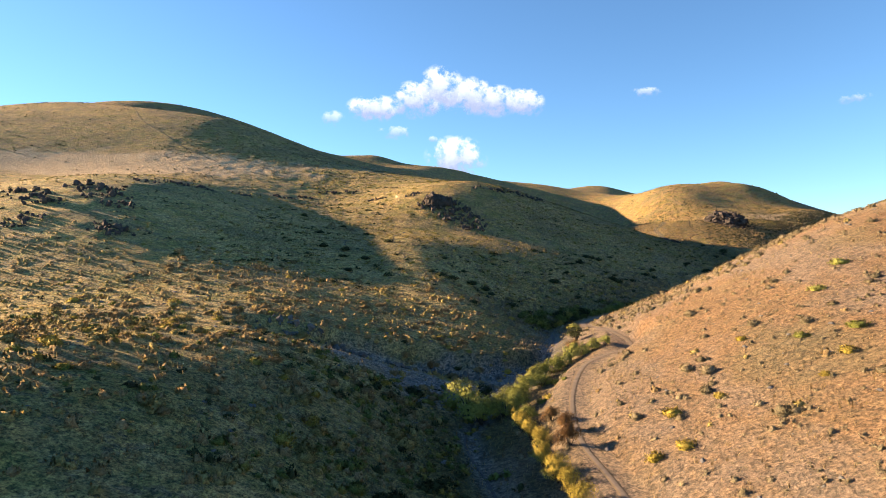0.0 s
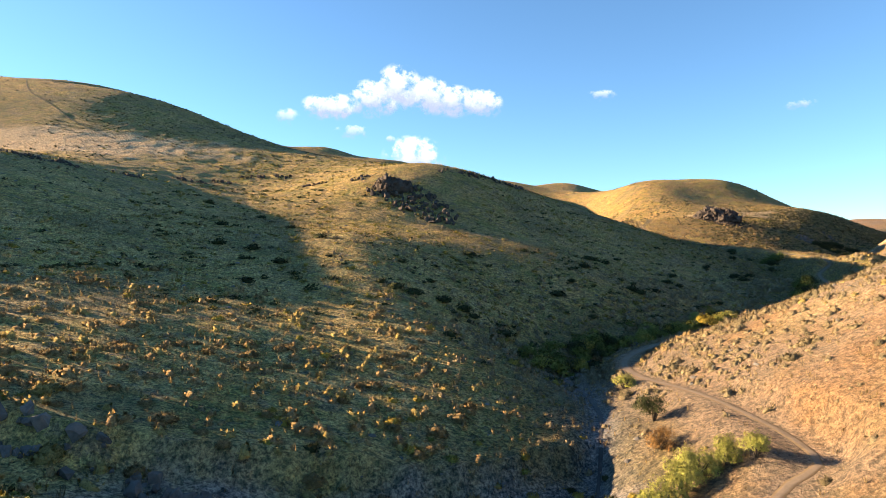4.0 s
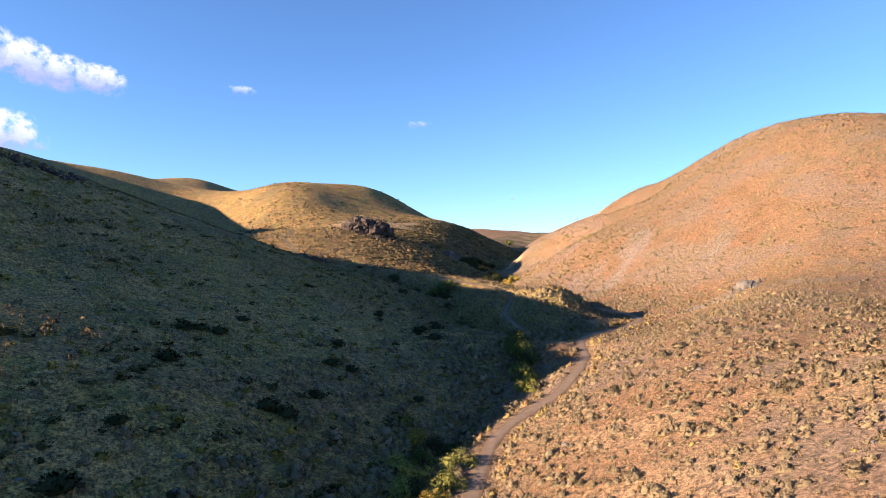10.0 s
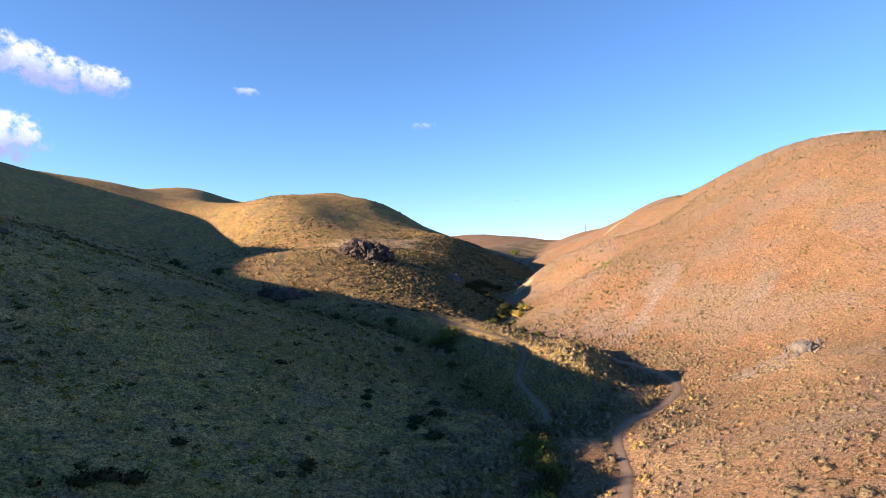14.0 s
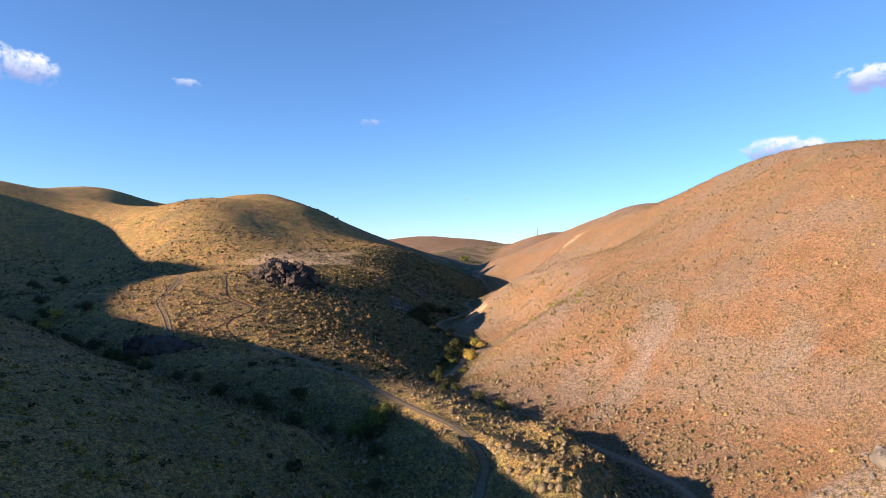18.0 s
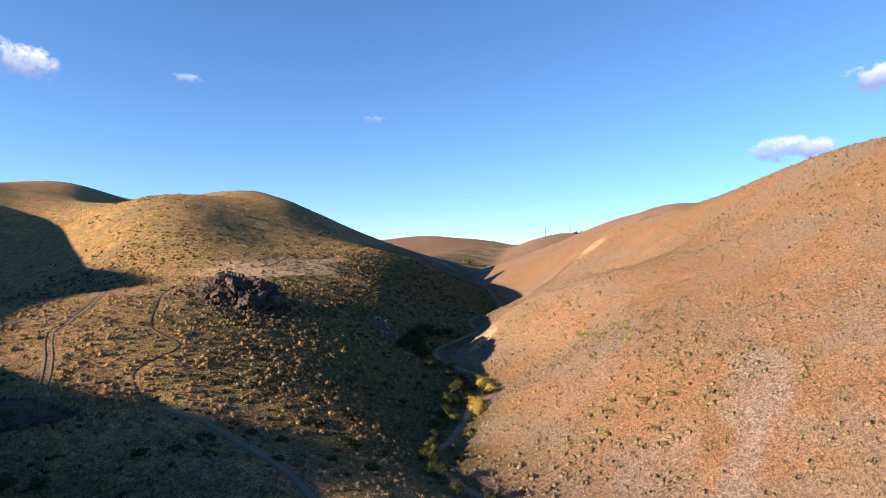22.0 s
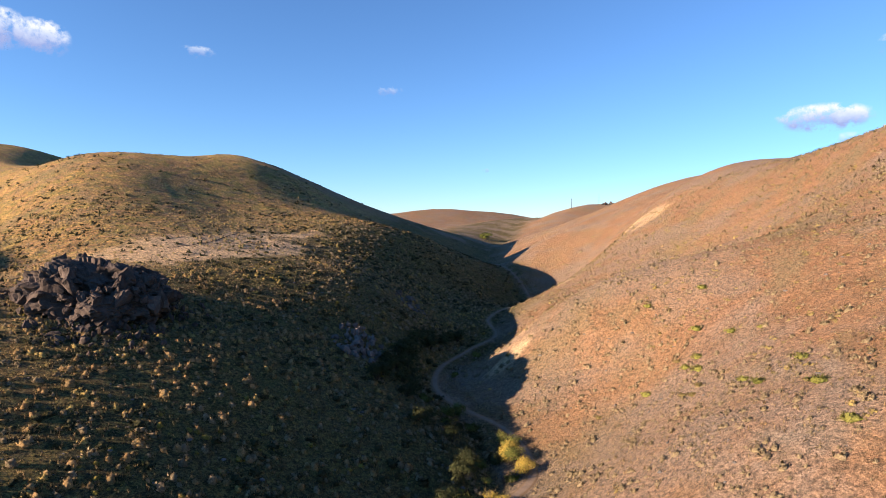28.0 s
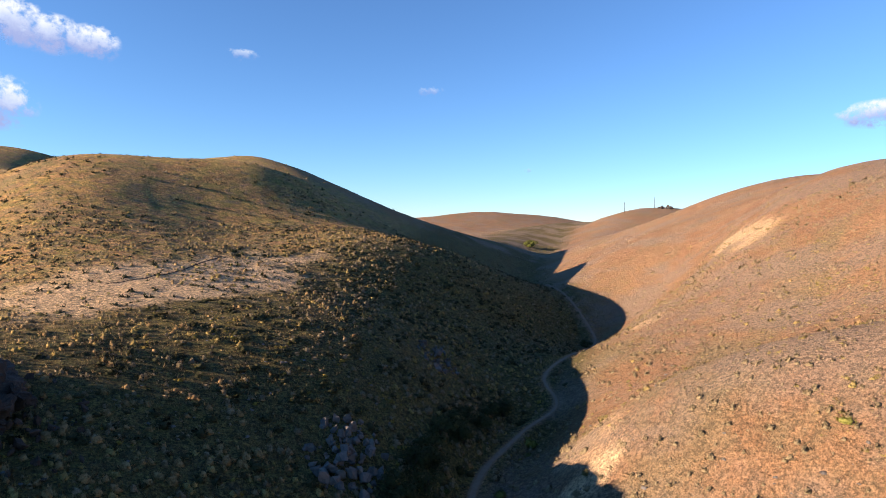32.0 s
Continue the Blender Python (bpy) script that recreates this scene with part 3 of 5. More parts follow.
def leaf_cloud(n, seed, flat=0.75, leaf=0.2, core=0.35, lean=0.7):
    """n loose triangular leaf clumps over a low dome of radius 1: corners and faces."""
    r = np.random.RandomState(seed)
    d = r.normal(size=(n, 3))
    d[:, 2] = np.abs(d[:, 2]) * 1.0 - 0.12
    d /= np.linalg.norm(d, axis=1)[:, None]
    lumps = 1 + 0.28 * np.sin(d[:, 0] * 4.1 + seed) * np.cos(d[:, 1] * 3.7 - seed) + 0.15 * np.sin(d[:, 2] * 6 + d[:, 0] * 5)
    rad = (core + (1 - core) * r.rand(n) ** 0.45) * lumps
    c = d * rad[:, None] * (1, 1, flat)
    out = d + r.normal(size=(n, 3)) * 0.38 + (0, 0, 0.15)
    out /= np.linalg.norm(out, axis=1)[:, None]
    a = np.cross(out, r.normal(size=(n, 3)))
    a /= np.linalg.norm(a, axis=1)[:, None]
    up = np.cross(out, a) * (1 - 0.5 * lean) + (d * 0.5 + (0, 0, 0.5)) * lean
    up /= np.linalg.norm(up, axis=1)[:, None]
    s = leaf * (0.6 + 0.8 * r.rand(n))[:, None]
    v = np.stack([c - a * s * 0.75 - up * s * 0.5, c + a * s * 0.75 - up * s * 0.5, c + up * s], 1).reshape(-1, 3)
    v[:, 2] += 0.08
    round_off = d * (1, 1, 1.1) + 0.35 * out + (0, 0, 0.2)
    round_off /= np.linalg.norm(round_off, axis=1)[:, None]
    return facing(v, round_off), np.arange(3 * n).reshape(-1, 3), np.repeat(round_off, 3, axis=0)


def bush(sprays, seed, leaf=0.13, flat=0.8, segments=7, rings=3, twiggy=0.5, core=0.75):
    """A dense low dome of twigs of radius 1, bristling with narrow leaf sprays: corners, faces and rounded directions."""
    r = np.random.RandomState(seed)
    p, q = r.rand(4) * 6.283, 2 + 3 * r.rand(4)

    def lumps(d):
        return 1 + 0.26 * np.sin(q[0] * d[:, 0] + p[0]) * np.cos(q[1] * d[:, 1] + p[1]) + 0.16 * np.sin(q[2] * 2 * d[:, 0] + q[3] * d[:, 2] * 2 + p[2])

    d = [(math.cos(6.283 * (k + 0.5 * (g % 2)) / segments) * math.cos(e), math.sin(6.283 * (k + 0.5 * (g % 2)) / segments) * math.cos(e), math.sin(e)) for g, e in enumerate(np.linspace(-0.3, 1.1, rings)) for k in range(segments)] + [(0, 0, 1)]
    d = np.array(d)
    v = d * (core * lumps(d) * (0.86 + 0.26 * r.rand(len(d))))[:, None] * (1, 1, flat)
    f = []
    for g in range(rings - 1):
        for k in range(segments):
            a, b = g * segments + k, g * segments + (k + 1) % segments
            f += [(a, b, b + segments), (a, b + segments, a + segments)]
    f += [((rings - 1) * segments + k, (rings - 1) * segments + (k + 1) % segments, len(d) - 1) for k in range(segments)]
    e = r.normal(size=(sprays, 3))
    e[:, 2] = np.abs(e[:, 2]) - 0.15
    e /= np.linalg.norm(e, axis=1)[:, None]
    c = e * (lumps(e) * (core * 0.92 + (0.98 - core * 0.92) * r.rand(sprays) ** 0.8))[:, None] * (1, 1, flat)
    way = e + r.normal(size=(sprays, 3)) * 0.45 + (0, 0, 0.25 + 0.5 * twiggy)
    way /= np.linalg.norm(way, axis=1)[:, None]
    across = np.cross(way, r.normal(size=(sprays, 3)))
    across /= np.linalg.norm(across, axis=1)[:, None]
    s = (leaf * (0.6 + 0.8 * r.rand(sprays)))[:, None]
    lv = np.stack([c - across * s * 0.7 - way * s * 0.6, c + across * s * 0.7 - way * s * 0.6, c + way * s * 0.95], 1).reshape(-1, 3)
    n = e + 0.45 * r.normal(size=(sprays, 3)) + (0, 0, 0.2)
    n /= np.linalg.norm(n, axis=1)[:, None]
    lv = facing(lv, n)
    return np.vstack([v, lv]), np.vstack([np.array(f), np.arange(3 * sprays).reshape(-1, 3) + len(v)]), np.vstack([d, np.repeat(n, 3, axis=0)])


def tuft(n, seed):
    """A tuft of n grass blades, about 1 high."""
    r = np.random.RandomState(seed)
    a, o = r.rand(n) * 6.283, r.rand(n) * 6.283
    base = np.column_stack([np.cos(o), np.sin(o), np.zeros(n)]) * (0.3 * r.rand(n))[:, None]
    tip = base + np.column_stack([np.cos(a) * 0.6 * r.rand(n), np.sin(a) * 0.6 * r.rand(n), 0.6 + 0.5 * r.rand(n)])
    w = np.column_stack([-np.sin(a + 1), np.cos(a + 1), np.zeros(n)]) * 0.075
    lit = (tip - base) * (1.5, 1.5, 0.6) + (0, 0, 0.3)
    lit /= np.linalg.norm(lit, axis=1)[:, None]
    return facing(np.stack([base - w, base + w, tip], 1), lit), np.arange(3 * n).reshape(-1, 3), np.repeat(lit, 3, axis=0)


def thicket(name, templates, x, y, size, material, label, category, tall=1.0, seed=0, sink=0.05):
    """One mesh of many plants too many to count."""
    r = np.random.RandomState(seed)
    z = ground_at(x, y)
    pick, turn, tone = r.randint(len(templates), size=len(x)), r.rand(len(x)) * 6.283, r.rand(len(x))
    V, F, T, N, n = [], [], [], [], 0
    for k, (tv, tf, tn) in enumerate(templates):
        m = np.nonzero(pick == k)[0]
        if not len(m):
            continue
        c, s, g = np.cos(turn[m])[:, None], np.sin(turn[m])[:, None], size[m][:, None]
        h = g * tall * (0.75 + 0.5 * r.rand(len(m)))[:, None]
        vx = (tv[None, :, 0] * c - tv[None, :, 1] * s) * g + x[m][:, None]
        vy = (tv[None, :, 0] * s + tv[None, :, 1] * c) * g + y[m][:, None]
        vz = tv[None, :, 2] * h + z[m][:, None] - sink
        V.append(np.stack([vx, vy, vz], 2).reshape(-1, 3))
        F.append((tf[None] + (np.arange(len(m)) * len(tv))[:, None, None]).reshape(-1, 3) + n)
        T.append(np.repeat(tone[m], len(tv)))
        if tn is not None:
            N.append(np.stack([tn[None, :, 0] * c - tn[None, :, 1] * s, tn[None, :, 0] * s + tn[None, :, 1] * c, np.broadcast_to(tn[None, :, 2], vx.shape)], 2).reshape(-1, 3))
        n += len(m) * len(tv)
    me = mesh_from(name, np.concatenate(V), np.concatenate(F), material)
    if N:
        soften(me, np.concatenate(N))
    a = me.attributes.new("tone", "FLOAT", "POINT")
    a.data.foreach_set("value", np.concatenate(T).astype(np.float32))
    return tagged(new(name, me), label, category, kind="stuff")


def scatter(n, x0, x1, y0, y1, density, seed):
    """Up to n places in a stretch of the plan, thinned by density(x, y) of 0 to 1."""
    r = np.random.RandomState(seed)
    x, y = x0 + (x1 - x0) * r.rand(n), y0 + (y1 - y0) * r.rand(n)
    keep = r.rand(n) < density(x, y)
    return x[keep], y[keep]


def clear_of_tracks(x, y):
    return (nearest(x, y, ROAD_LINE[::3])[0] > 1.15) & (nearest(x, y, KNOLL_TRACK[::3])[0] > 1.2) & (nearest(x, y, TWO_TRACK[::4])[0] > 1.2) & (nearest(x, y, TRAIL)[0] > 0.7)


def east_of(x, y):
    d, s, sd = nearest(x, y, CREEK)
    return fade(-4, 4, -sd * d), d


def sage_density(x, y):
    e, d = east_of(x, y)
    g = nearest(x, y, GULLY)[0]
    patch = 0.5 + 0.5 * roughness(x, y, 22, 41, 3)
    bare = np.maximum.reduce([spot(x, y, 170, 350, 34, 14, 0.5), spot(x, y, 120, 325, 16, 10, 0.5), spot(x, y, 198, 284.5, 5, 2.6, -0.3), spot(x, y, 156, 197, 15, 3.5, 0.05), spot(x, y, 130, 158, 9, 4, -0.45), bare_bank(x, y)])
    west = 0.26 * fade(0.42, 0.75, patch) + 0.6 * np.exp(-(g / 16) ** 2) + 0.85 * np.exp(-(d / 14) ** 2) * fade(40, 130, y)
    hill = fade(235, 255, y) * fade(60, 100, x)
    west = np.maximum(west, hill * (0.15 + 0.4 * fade(0.3, 0.6, patch)))
    east = (0.3 + 0.6 * fade(0.35, 0.7, patch)) * (0.75 + 0.25 * fade(70, 105, y))
    return np.clip((e * east * (0.8 + 0.2 * fade(40, 70, d)) * fade(150, 105, d) + (1 - e) * west) * (1 - 0.9 * bare) * clear_of_tracks(x, y), 0, 1)


def tan_density(x, y):
    e, d = east_of(x, y)
    patch = 0.5 + 0.5 * roughness(x, y, 16, 47, 3)
    low = fade(125, 85, y) * fade(20, -5, x) * (0.6 + 0.4 * fade(0.3, 0.6, patch))
    hill = fade(240, 262, y) * fade(80, 105, x) * fade(0.3, 0.65, patch) * 0.8
    rest = 0.16 * fade(0.45, 0.75, patch)
    low = low * (1 - 0.93 * bare_bank(x, y))
    r = nearest(x, y, ROAD_LINE[::3])[0]
    brow = 0.8 * np.exp(-(nearest(x, y, [(107, 178), (116, 179), (123, 184), (125, 194)])[0] / 6) ** 2)
    verge = brow + 0.95 * np.exp(-((r - 2.0) / 1.3) ** 2) * fade(98, 108, y) * fade(200, 180, y)
    return np.clip((((1 - e) * np.maximum.reduce([low, hill, rest]) + e * 0.06 * fade(0.4, 0.8, patch)) * fade(2, 6, d) + verge) * clear_of_tracks(x, y), 0, 1)


SAGE_NEAR = [bush(36, 100 + k, 0.155, 0.8, 6, 2) for k in range(8)]
SAGE_SHAPES = [bush(13, 130 + k, 0.22, 0.8, 4, 2) for k in range(8)]
SAGE_FAR = [bush(5, 150 + k, 0.36, 0.75, 4, 1) for k in range(8)]
TAN_NEAR = [bush(28, 200 + k, 0.19, 0.85, 6, 2, 0.8) for k in range(6)]
TAN_SHAPES = [bush(6, 220 + k, 0.22, 0.85, 5, 2, 0.9) for k in range(6)]
TUFTS = [tuft(4, 300 + k) for k in range(6)]
SHRUB_SHAPES = [bush(300, 400 + k, 0.11, 0.85, 8, 3, 0.4, 0.7) for k in range(5)]

WAY = [(0, 40), (12, 80), (40, 125), (75, 165), (120, 215), (165, 270), (215, 340)]      # the stretch of the plan where plants show best
x, y = scatter(145000, -60, 300, 20, 400, sage_density, 11)
size = 0.17 + 0.52 * np.random.RandomState(1).rand(len(x)) ** 2.0
size *= 0.8 + 0.5 * (0.5 + 0.5 * roughness(x, y, 14, 43, 2))
size *= 1 + 0.45 * np.exp(-(nearest(x, y, CREEK)[0] / 13) ** 2) * fade(120, 140, y) * fade(225, 210, y)
size *= (0.7 + 0.3 * fade(75, 105, y)) * (1 - 0.1 * fade(30, 65, nearest(x, y, WAY)[0]))
reach = nearest(x, y, WAY)[0]
for shapes, near, far, words in ((SAGE_NEAR, 0, 20, "grey-green sagebrush along the valley floor"), (SAGE_SHAPES, 20, 60, "grey-green sagebrush on the lower slopes"), (SAGE_FAR, 60, 1e9, "grey-green sagebrush on the upper slopes")):
    m = (reach >= near) & (reach < far)
    thicket("sagebrush_scrub", shapes, x[m], y[m], size[m], SAGE, words, "sagebrush", 1.0, 1)
x, y = scatter(15000, 20, 150, 82, 200, lambda x, y: 0.85 * (east_of(x, y)[0] > 0.5) * clear_of_tracks(x, y) * (nearest(x, y, WAY)[0] < 48) * (0.35 + 0.65 * fade(0.3, 0.5, 0.5 + 0.5 * roughness(x, y, 9, 49, 3))), 20)
thicket("sagebrush_scrub", [bush(34, 170 + k, 0.16, 0.8, 5, 2) for k in range(8)], x, y, 0.2 + 0.42 * np.random.RandomState(16).rand(len(x)) ** 1.6, SAGE, "khaki-grey sagebrush crowding the slope beside the road", "sagebrush", 0.95, 16)
x, y = scatter(78000, -110, 260, 20, 400, tan_density, 12)
size, reach = 0.22 + 0.46 * np.random.RandomState(2).rand(len(x)) ** 1.8, nearest(x, y, WAY)[0]
for shapes, near, far, words in ((TAN_NEAR, 0, 40, " rabbitbrush gone to seed beside the valley"), (TAN_SHAPES, 40, 1e9, " rabbitbrush gone to seed on the hillside")):
    m = (reach >= near) & (reach < far)
    half = np.nonzero(m)[0]
    for pick, mat, tone in ((half[::2], TAN, "pale tan"), (half[1::2], GOLD, "golden-brown")):
        thicket("dry_brush", shapes, x[pick], y[pick], size[pick], mat, tone + words, "brush", 1.0, 2)
x, y = scatter(1300, 92, 170, 242, 310, lambda x, y: 0.6 * (1 - east_of(x, y)[0]) * (nearest(x, y, CREEK)[0] > 10) * clear_of_tracks(x, y), 94)
thicket("dry_brush", [bush(66, 240 + k, 0.13, 0.85, 6, 2, 0.8) for k in range(6)], x, y, 0.4 + 0.5 * np.random.RandomState(23).rand(len(x)) ** 1.6, TAN, "pale tan rabbitbrush below a dark crag", "brush", 0.9, 23)
x, y = scatter(230000, -95, 190, 30, 330, lambda x, y: (0.5 + 0.42 * (1 - east_of(x, y)[0])) * clear_of_tracks(x, y) * (nearest(x, y, WAY)[0] < 75) * (0.35 + 0.65 * fade(0.35, 0.6, 0.5 + 0.5 * roughness(x, y, 18, 55, 4))), 13)
thicket("dry_grass", TUFTS, x, y, 0.2 + 0.26 * np.random.RandomState(3).rand(len(x)), GRASS, "short dry golden bunchgrass on the slopes", "grass", 1.0, 3)
x, y = scatter(9000, -420, 700, 330, 800, lambda x, y: 0.8 * fade(385, 415, y) + 0.6 * fade(300, 330, x), 14)
thicket("far_scrub", [bush(6, 500 + k, 0.45, 0.7, 4, 1) for k in range(3)], x, y, 0.3 + 0.5 * np.random.RandomState(4).rand(len(x)) ** 2, SAGE, "low scrub dotting the distant hills", "scrub", 1.0, 4)


x, y = scatter(12000, 60, 330, 330, 470, lambda x, y: (1 - east_of(x, y)[0]) * (0.2 + 0.8 * fade(0.4, 0.65, 0.5 + 0.5 * roughness(x, y, 30, 57, 4))), 19)
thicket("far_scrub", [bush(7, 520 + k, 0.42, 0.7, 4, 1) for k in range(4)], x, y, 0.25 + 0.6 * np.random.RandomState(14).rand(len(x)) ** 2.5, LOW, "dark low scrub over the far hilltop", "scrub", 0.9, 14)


x, y = scatter(11000, -270, -55, 120, 420, lambda x, y: 0.25 + 0.75 * fade(0.42, 0.65, 0.5 + 0.5 * roughness(x, y, 24, 58, 4)), 26)
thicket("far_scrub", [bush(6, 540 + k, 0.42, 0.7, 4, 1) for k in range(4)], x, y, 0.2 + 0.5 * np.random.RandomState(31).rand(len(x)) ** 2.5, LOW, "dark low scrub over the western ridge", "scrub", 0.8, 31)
x, y = scatter(34000, 50, 320, 90, 380, lambda x, y: (east_of(x, y)[0] > 0.8) * (nearest(x, y, WAY)[0] > 35) * (0.25 + 0.75 * fade(0.4, 0.65, 0.5 + 0.5 * roughness(x, y, 13, 59, 4))), 27)
thicket("low_shrubs", [bush(6, 560 + k, 0.36, 0.7, 4, 1) for k in range(5)], x, y, 0.16 + 0.45 * np.random.RandomState(32).rand(len(x)) ** 2.2, OLIVE_BROWN, "olive-brown low shrubs on the upper sunny slope", "shrubs", 0.8, 32)


x, y = scatter(9000, -70, 112, 235, 430, lambda x, y: (nearest(x, y, GULLY)[0] > 3) * (0.15 + 0.85 * fade(0.42, 0.62, 0.5 + 0.5 * roughness(x, y, 20, 63, 4))), 28)
thicket("far_scrub", [bush(8, 580 + k, 0.36, 0.7, 4, 1) for k in range(5)], x, y, 0.28 + 0.6 * np.random.RandomState(33).rand(len(x)) ** 2.2, SAGE, "grey-green scrub across a shaded far slope", "scrub", 0.8, 33)


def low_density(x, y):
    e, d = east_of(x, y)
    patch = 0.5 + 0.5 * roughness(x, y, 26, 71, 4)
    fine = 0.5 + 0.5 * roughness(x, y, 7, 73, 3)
    # Extra dark shrubs added on the crag hill's flank to deepen its shade.
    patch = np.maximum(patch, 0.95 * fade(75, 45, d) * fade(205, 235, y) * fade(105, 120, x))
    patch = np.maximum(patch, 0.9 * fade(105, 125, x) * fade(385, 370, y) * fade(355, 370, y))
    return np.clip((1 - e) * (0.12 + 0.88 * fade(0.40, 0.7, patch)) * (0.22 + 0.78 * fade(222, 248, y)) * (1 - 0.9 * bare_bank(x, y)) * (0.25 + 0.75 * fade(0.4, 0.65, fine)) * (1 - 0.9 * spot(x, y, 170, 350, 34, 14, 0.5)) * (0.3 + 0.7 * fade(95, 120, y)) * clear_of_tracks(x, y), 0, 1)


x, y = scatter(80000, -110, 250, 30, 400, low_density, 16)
# Enlarged on that flank as well, to darken it further.
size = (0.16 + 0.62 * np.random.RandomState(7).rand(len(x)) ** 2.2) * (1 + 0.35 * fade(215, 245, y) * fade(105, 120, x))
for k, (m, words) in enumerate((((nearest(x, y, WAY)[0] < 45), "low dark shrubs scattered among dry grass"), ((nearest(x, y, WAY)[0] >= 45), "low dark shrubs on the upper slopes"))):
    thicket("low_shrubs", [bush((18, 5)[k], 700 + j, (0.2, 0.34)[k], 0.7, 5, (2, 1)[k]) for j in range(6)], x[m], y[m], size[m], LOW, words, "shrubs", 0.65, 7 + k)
x, y = scatter(16000, -110, 230, 30, 330, lambda x, y: (1 - east_of(x, y)[0]) * fade(0.42, 0.75, 0.5 + 0.5 * roughness(x, y, 12, 81, 3)) * clear_of_tracks(x, y), 17)
thicket("green_tufts", [bush(14, 720 + k, 0.22, 0.7, 5, 2, 0.8) for k in range(6)], x, y, 0.2 + 0.5 * np.random.RandomState(8).rand(len(x)) ** 2, TUFT, "yellow-green tufts among dry grass", "tufts", 0.8, 8)
x, y = scatter(9000, -45, 100, 100, 240, lambda x, y: (1 - east_of(x, y)[0]) * (0.2 + 0.8 * fade(0.35, 0.65, 0.5 + 0.5 * roughness(x, y, 9, 87, 3))) * clear_of_tracks(x, y), 21)
thicket("green_tufts", [bush(20, 760 + k, 0.26, 0.7, 4, 1, 0.8) for k in range(6)], x, y, 0.18 + 0.5 * np.random.RandomState(18).rand(len(x)) ** 2.5, TUFT, "yellow-green tufts dotting the shaded slope", "tufts", 0.75, 18)
x, y = scatter(3600, -45, 100, 100, 240, lambda x, y: (1 - east_of(x, y)[0]) * (0.15 + 0.85 * fade(0.4, 0.65, 0.5 + 0.5 * roughness(x, y, 11, 89, 3))) * clear_of_tracks(x, y), 22)
thicket("low_shrubs", [bush(20, 780 + k, 0.26, 0.7, 4, 1) for k in range(6)], x, y, 0.3 + 0.7 * np.random.RandomState(19).rand(len(x)) ** 2.5, DEEP, "dark green low shrubs dotting the shaded slope", "shrubs", 0.6, 19)
x, y = scatter(5200, -50, 14, 34, 68, lambda x, y: (1 - 0.95 * bare_bank(x, y)) * 0.8 * (0.12 + 0.88 * fade(-16, -6, x)) * (1 - east_of(x, y)[0]) * clear_of_tracks(x, y) * (0.25 + 0.75 * fade(0.35, 0.6, 0.5 + 0.5 * roughness(x, y, 8, 97, 3))), 24)
for k, (mat, words) in enumerate(((TUFT, "yellow-green tufts in the damp corner by the creek"), (DEEP, "dark green undergrowth in the corner by the creek"), (GREEN, "green undergrowth in the corner by the creek"))):
    thicket("undergrowth", [bush(26, 800 + j, 0.2, 0.8, 5, 2, 0.8) for j in range(5)], x[k::3], y[k::3], 0.2 + 0.45 * np.random.RandomState(25 + k).rand(len(x[k::3])) ** 2, mat, words, "undergrowth", 0.9, 25 + k)
x, y = scatter(9000, 60, 260, 150, 330, lambda x, y: east_of(x, y)[0] * fade(0.55, 0.8, 0.5 + 0.5 * roughness(x, y, 15, 85, 3)) * clear_of_tracks(x, y), 18)
thicket("green_tufts", [bush(14, 740 + k, 0.22, 0.7, 5, 2, 0.8) for k in range(6)], x, y, 0.28 + 0.45 * np.random.RandomState(9).rand(len(x)) ** 2.0, OLIVE_BROWN, "olive-yellow tufts on stony orange ground", "tufts", 0.8, 9)


def pebble(seed):
    r = np.random.RandomState(seed)
    a = np.arange(5) * 1.2566 + r.rand(5) * 0.7
    ring = np.column_stack([np.cos(a), np.sin(a) * 0.8, 0.1 * r.rand(5)]) * (0.7 + 0.5 * r.rand(5))[:, None]
    v = np.vstack([ring, ring * 0.55 + (0, 0, 0.55) + 0.12 * r.normal(size=(5, 3)), [[0, 0, 0.65]]])
    f = [(k, (k + 1) % 5, 5 + k) for k in range(5)] + [((k + 1) % 5, 5 + (k + 1) % 5, 5 + k) for k in range(5)] + [(5 + k, 5 + (k + 1) % 5, 10) for k in range(5)]
    return v, np.array(f), None


x, y = scatter(16000, -110, 230, 30, 330, lambda x, y: (0.15 + 0.6 * fade(0.5, 0.75, 0.5 + 0.5 * roughness(x, y, 14, 61, 3))) * clear_of_tracks(x, y), 15)
thicket("loose_stones", [pebble(k) for k in range(6)], x, y, 0.12 + 0.28 * np.random.RandomState(6).rand(len(x)) ** 3, SHALE, "loose grey stones scattered over the slopes", "stones", 0.8, 6)


def part(name, me, material, parent, label=""):
    ob = new(name, me)
    ob.parent = parent
    if material is not None and not me.materials:
        me.materials.append(material)
    if label:
        tagged(ob, label)
    return ob


def plant_mesh(name, shape, material):
    me = mesh_from(name, shape[0], shape[1], material)
    soften(me, shape[2])
    return me


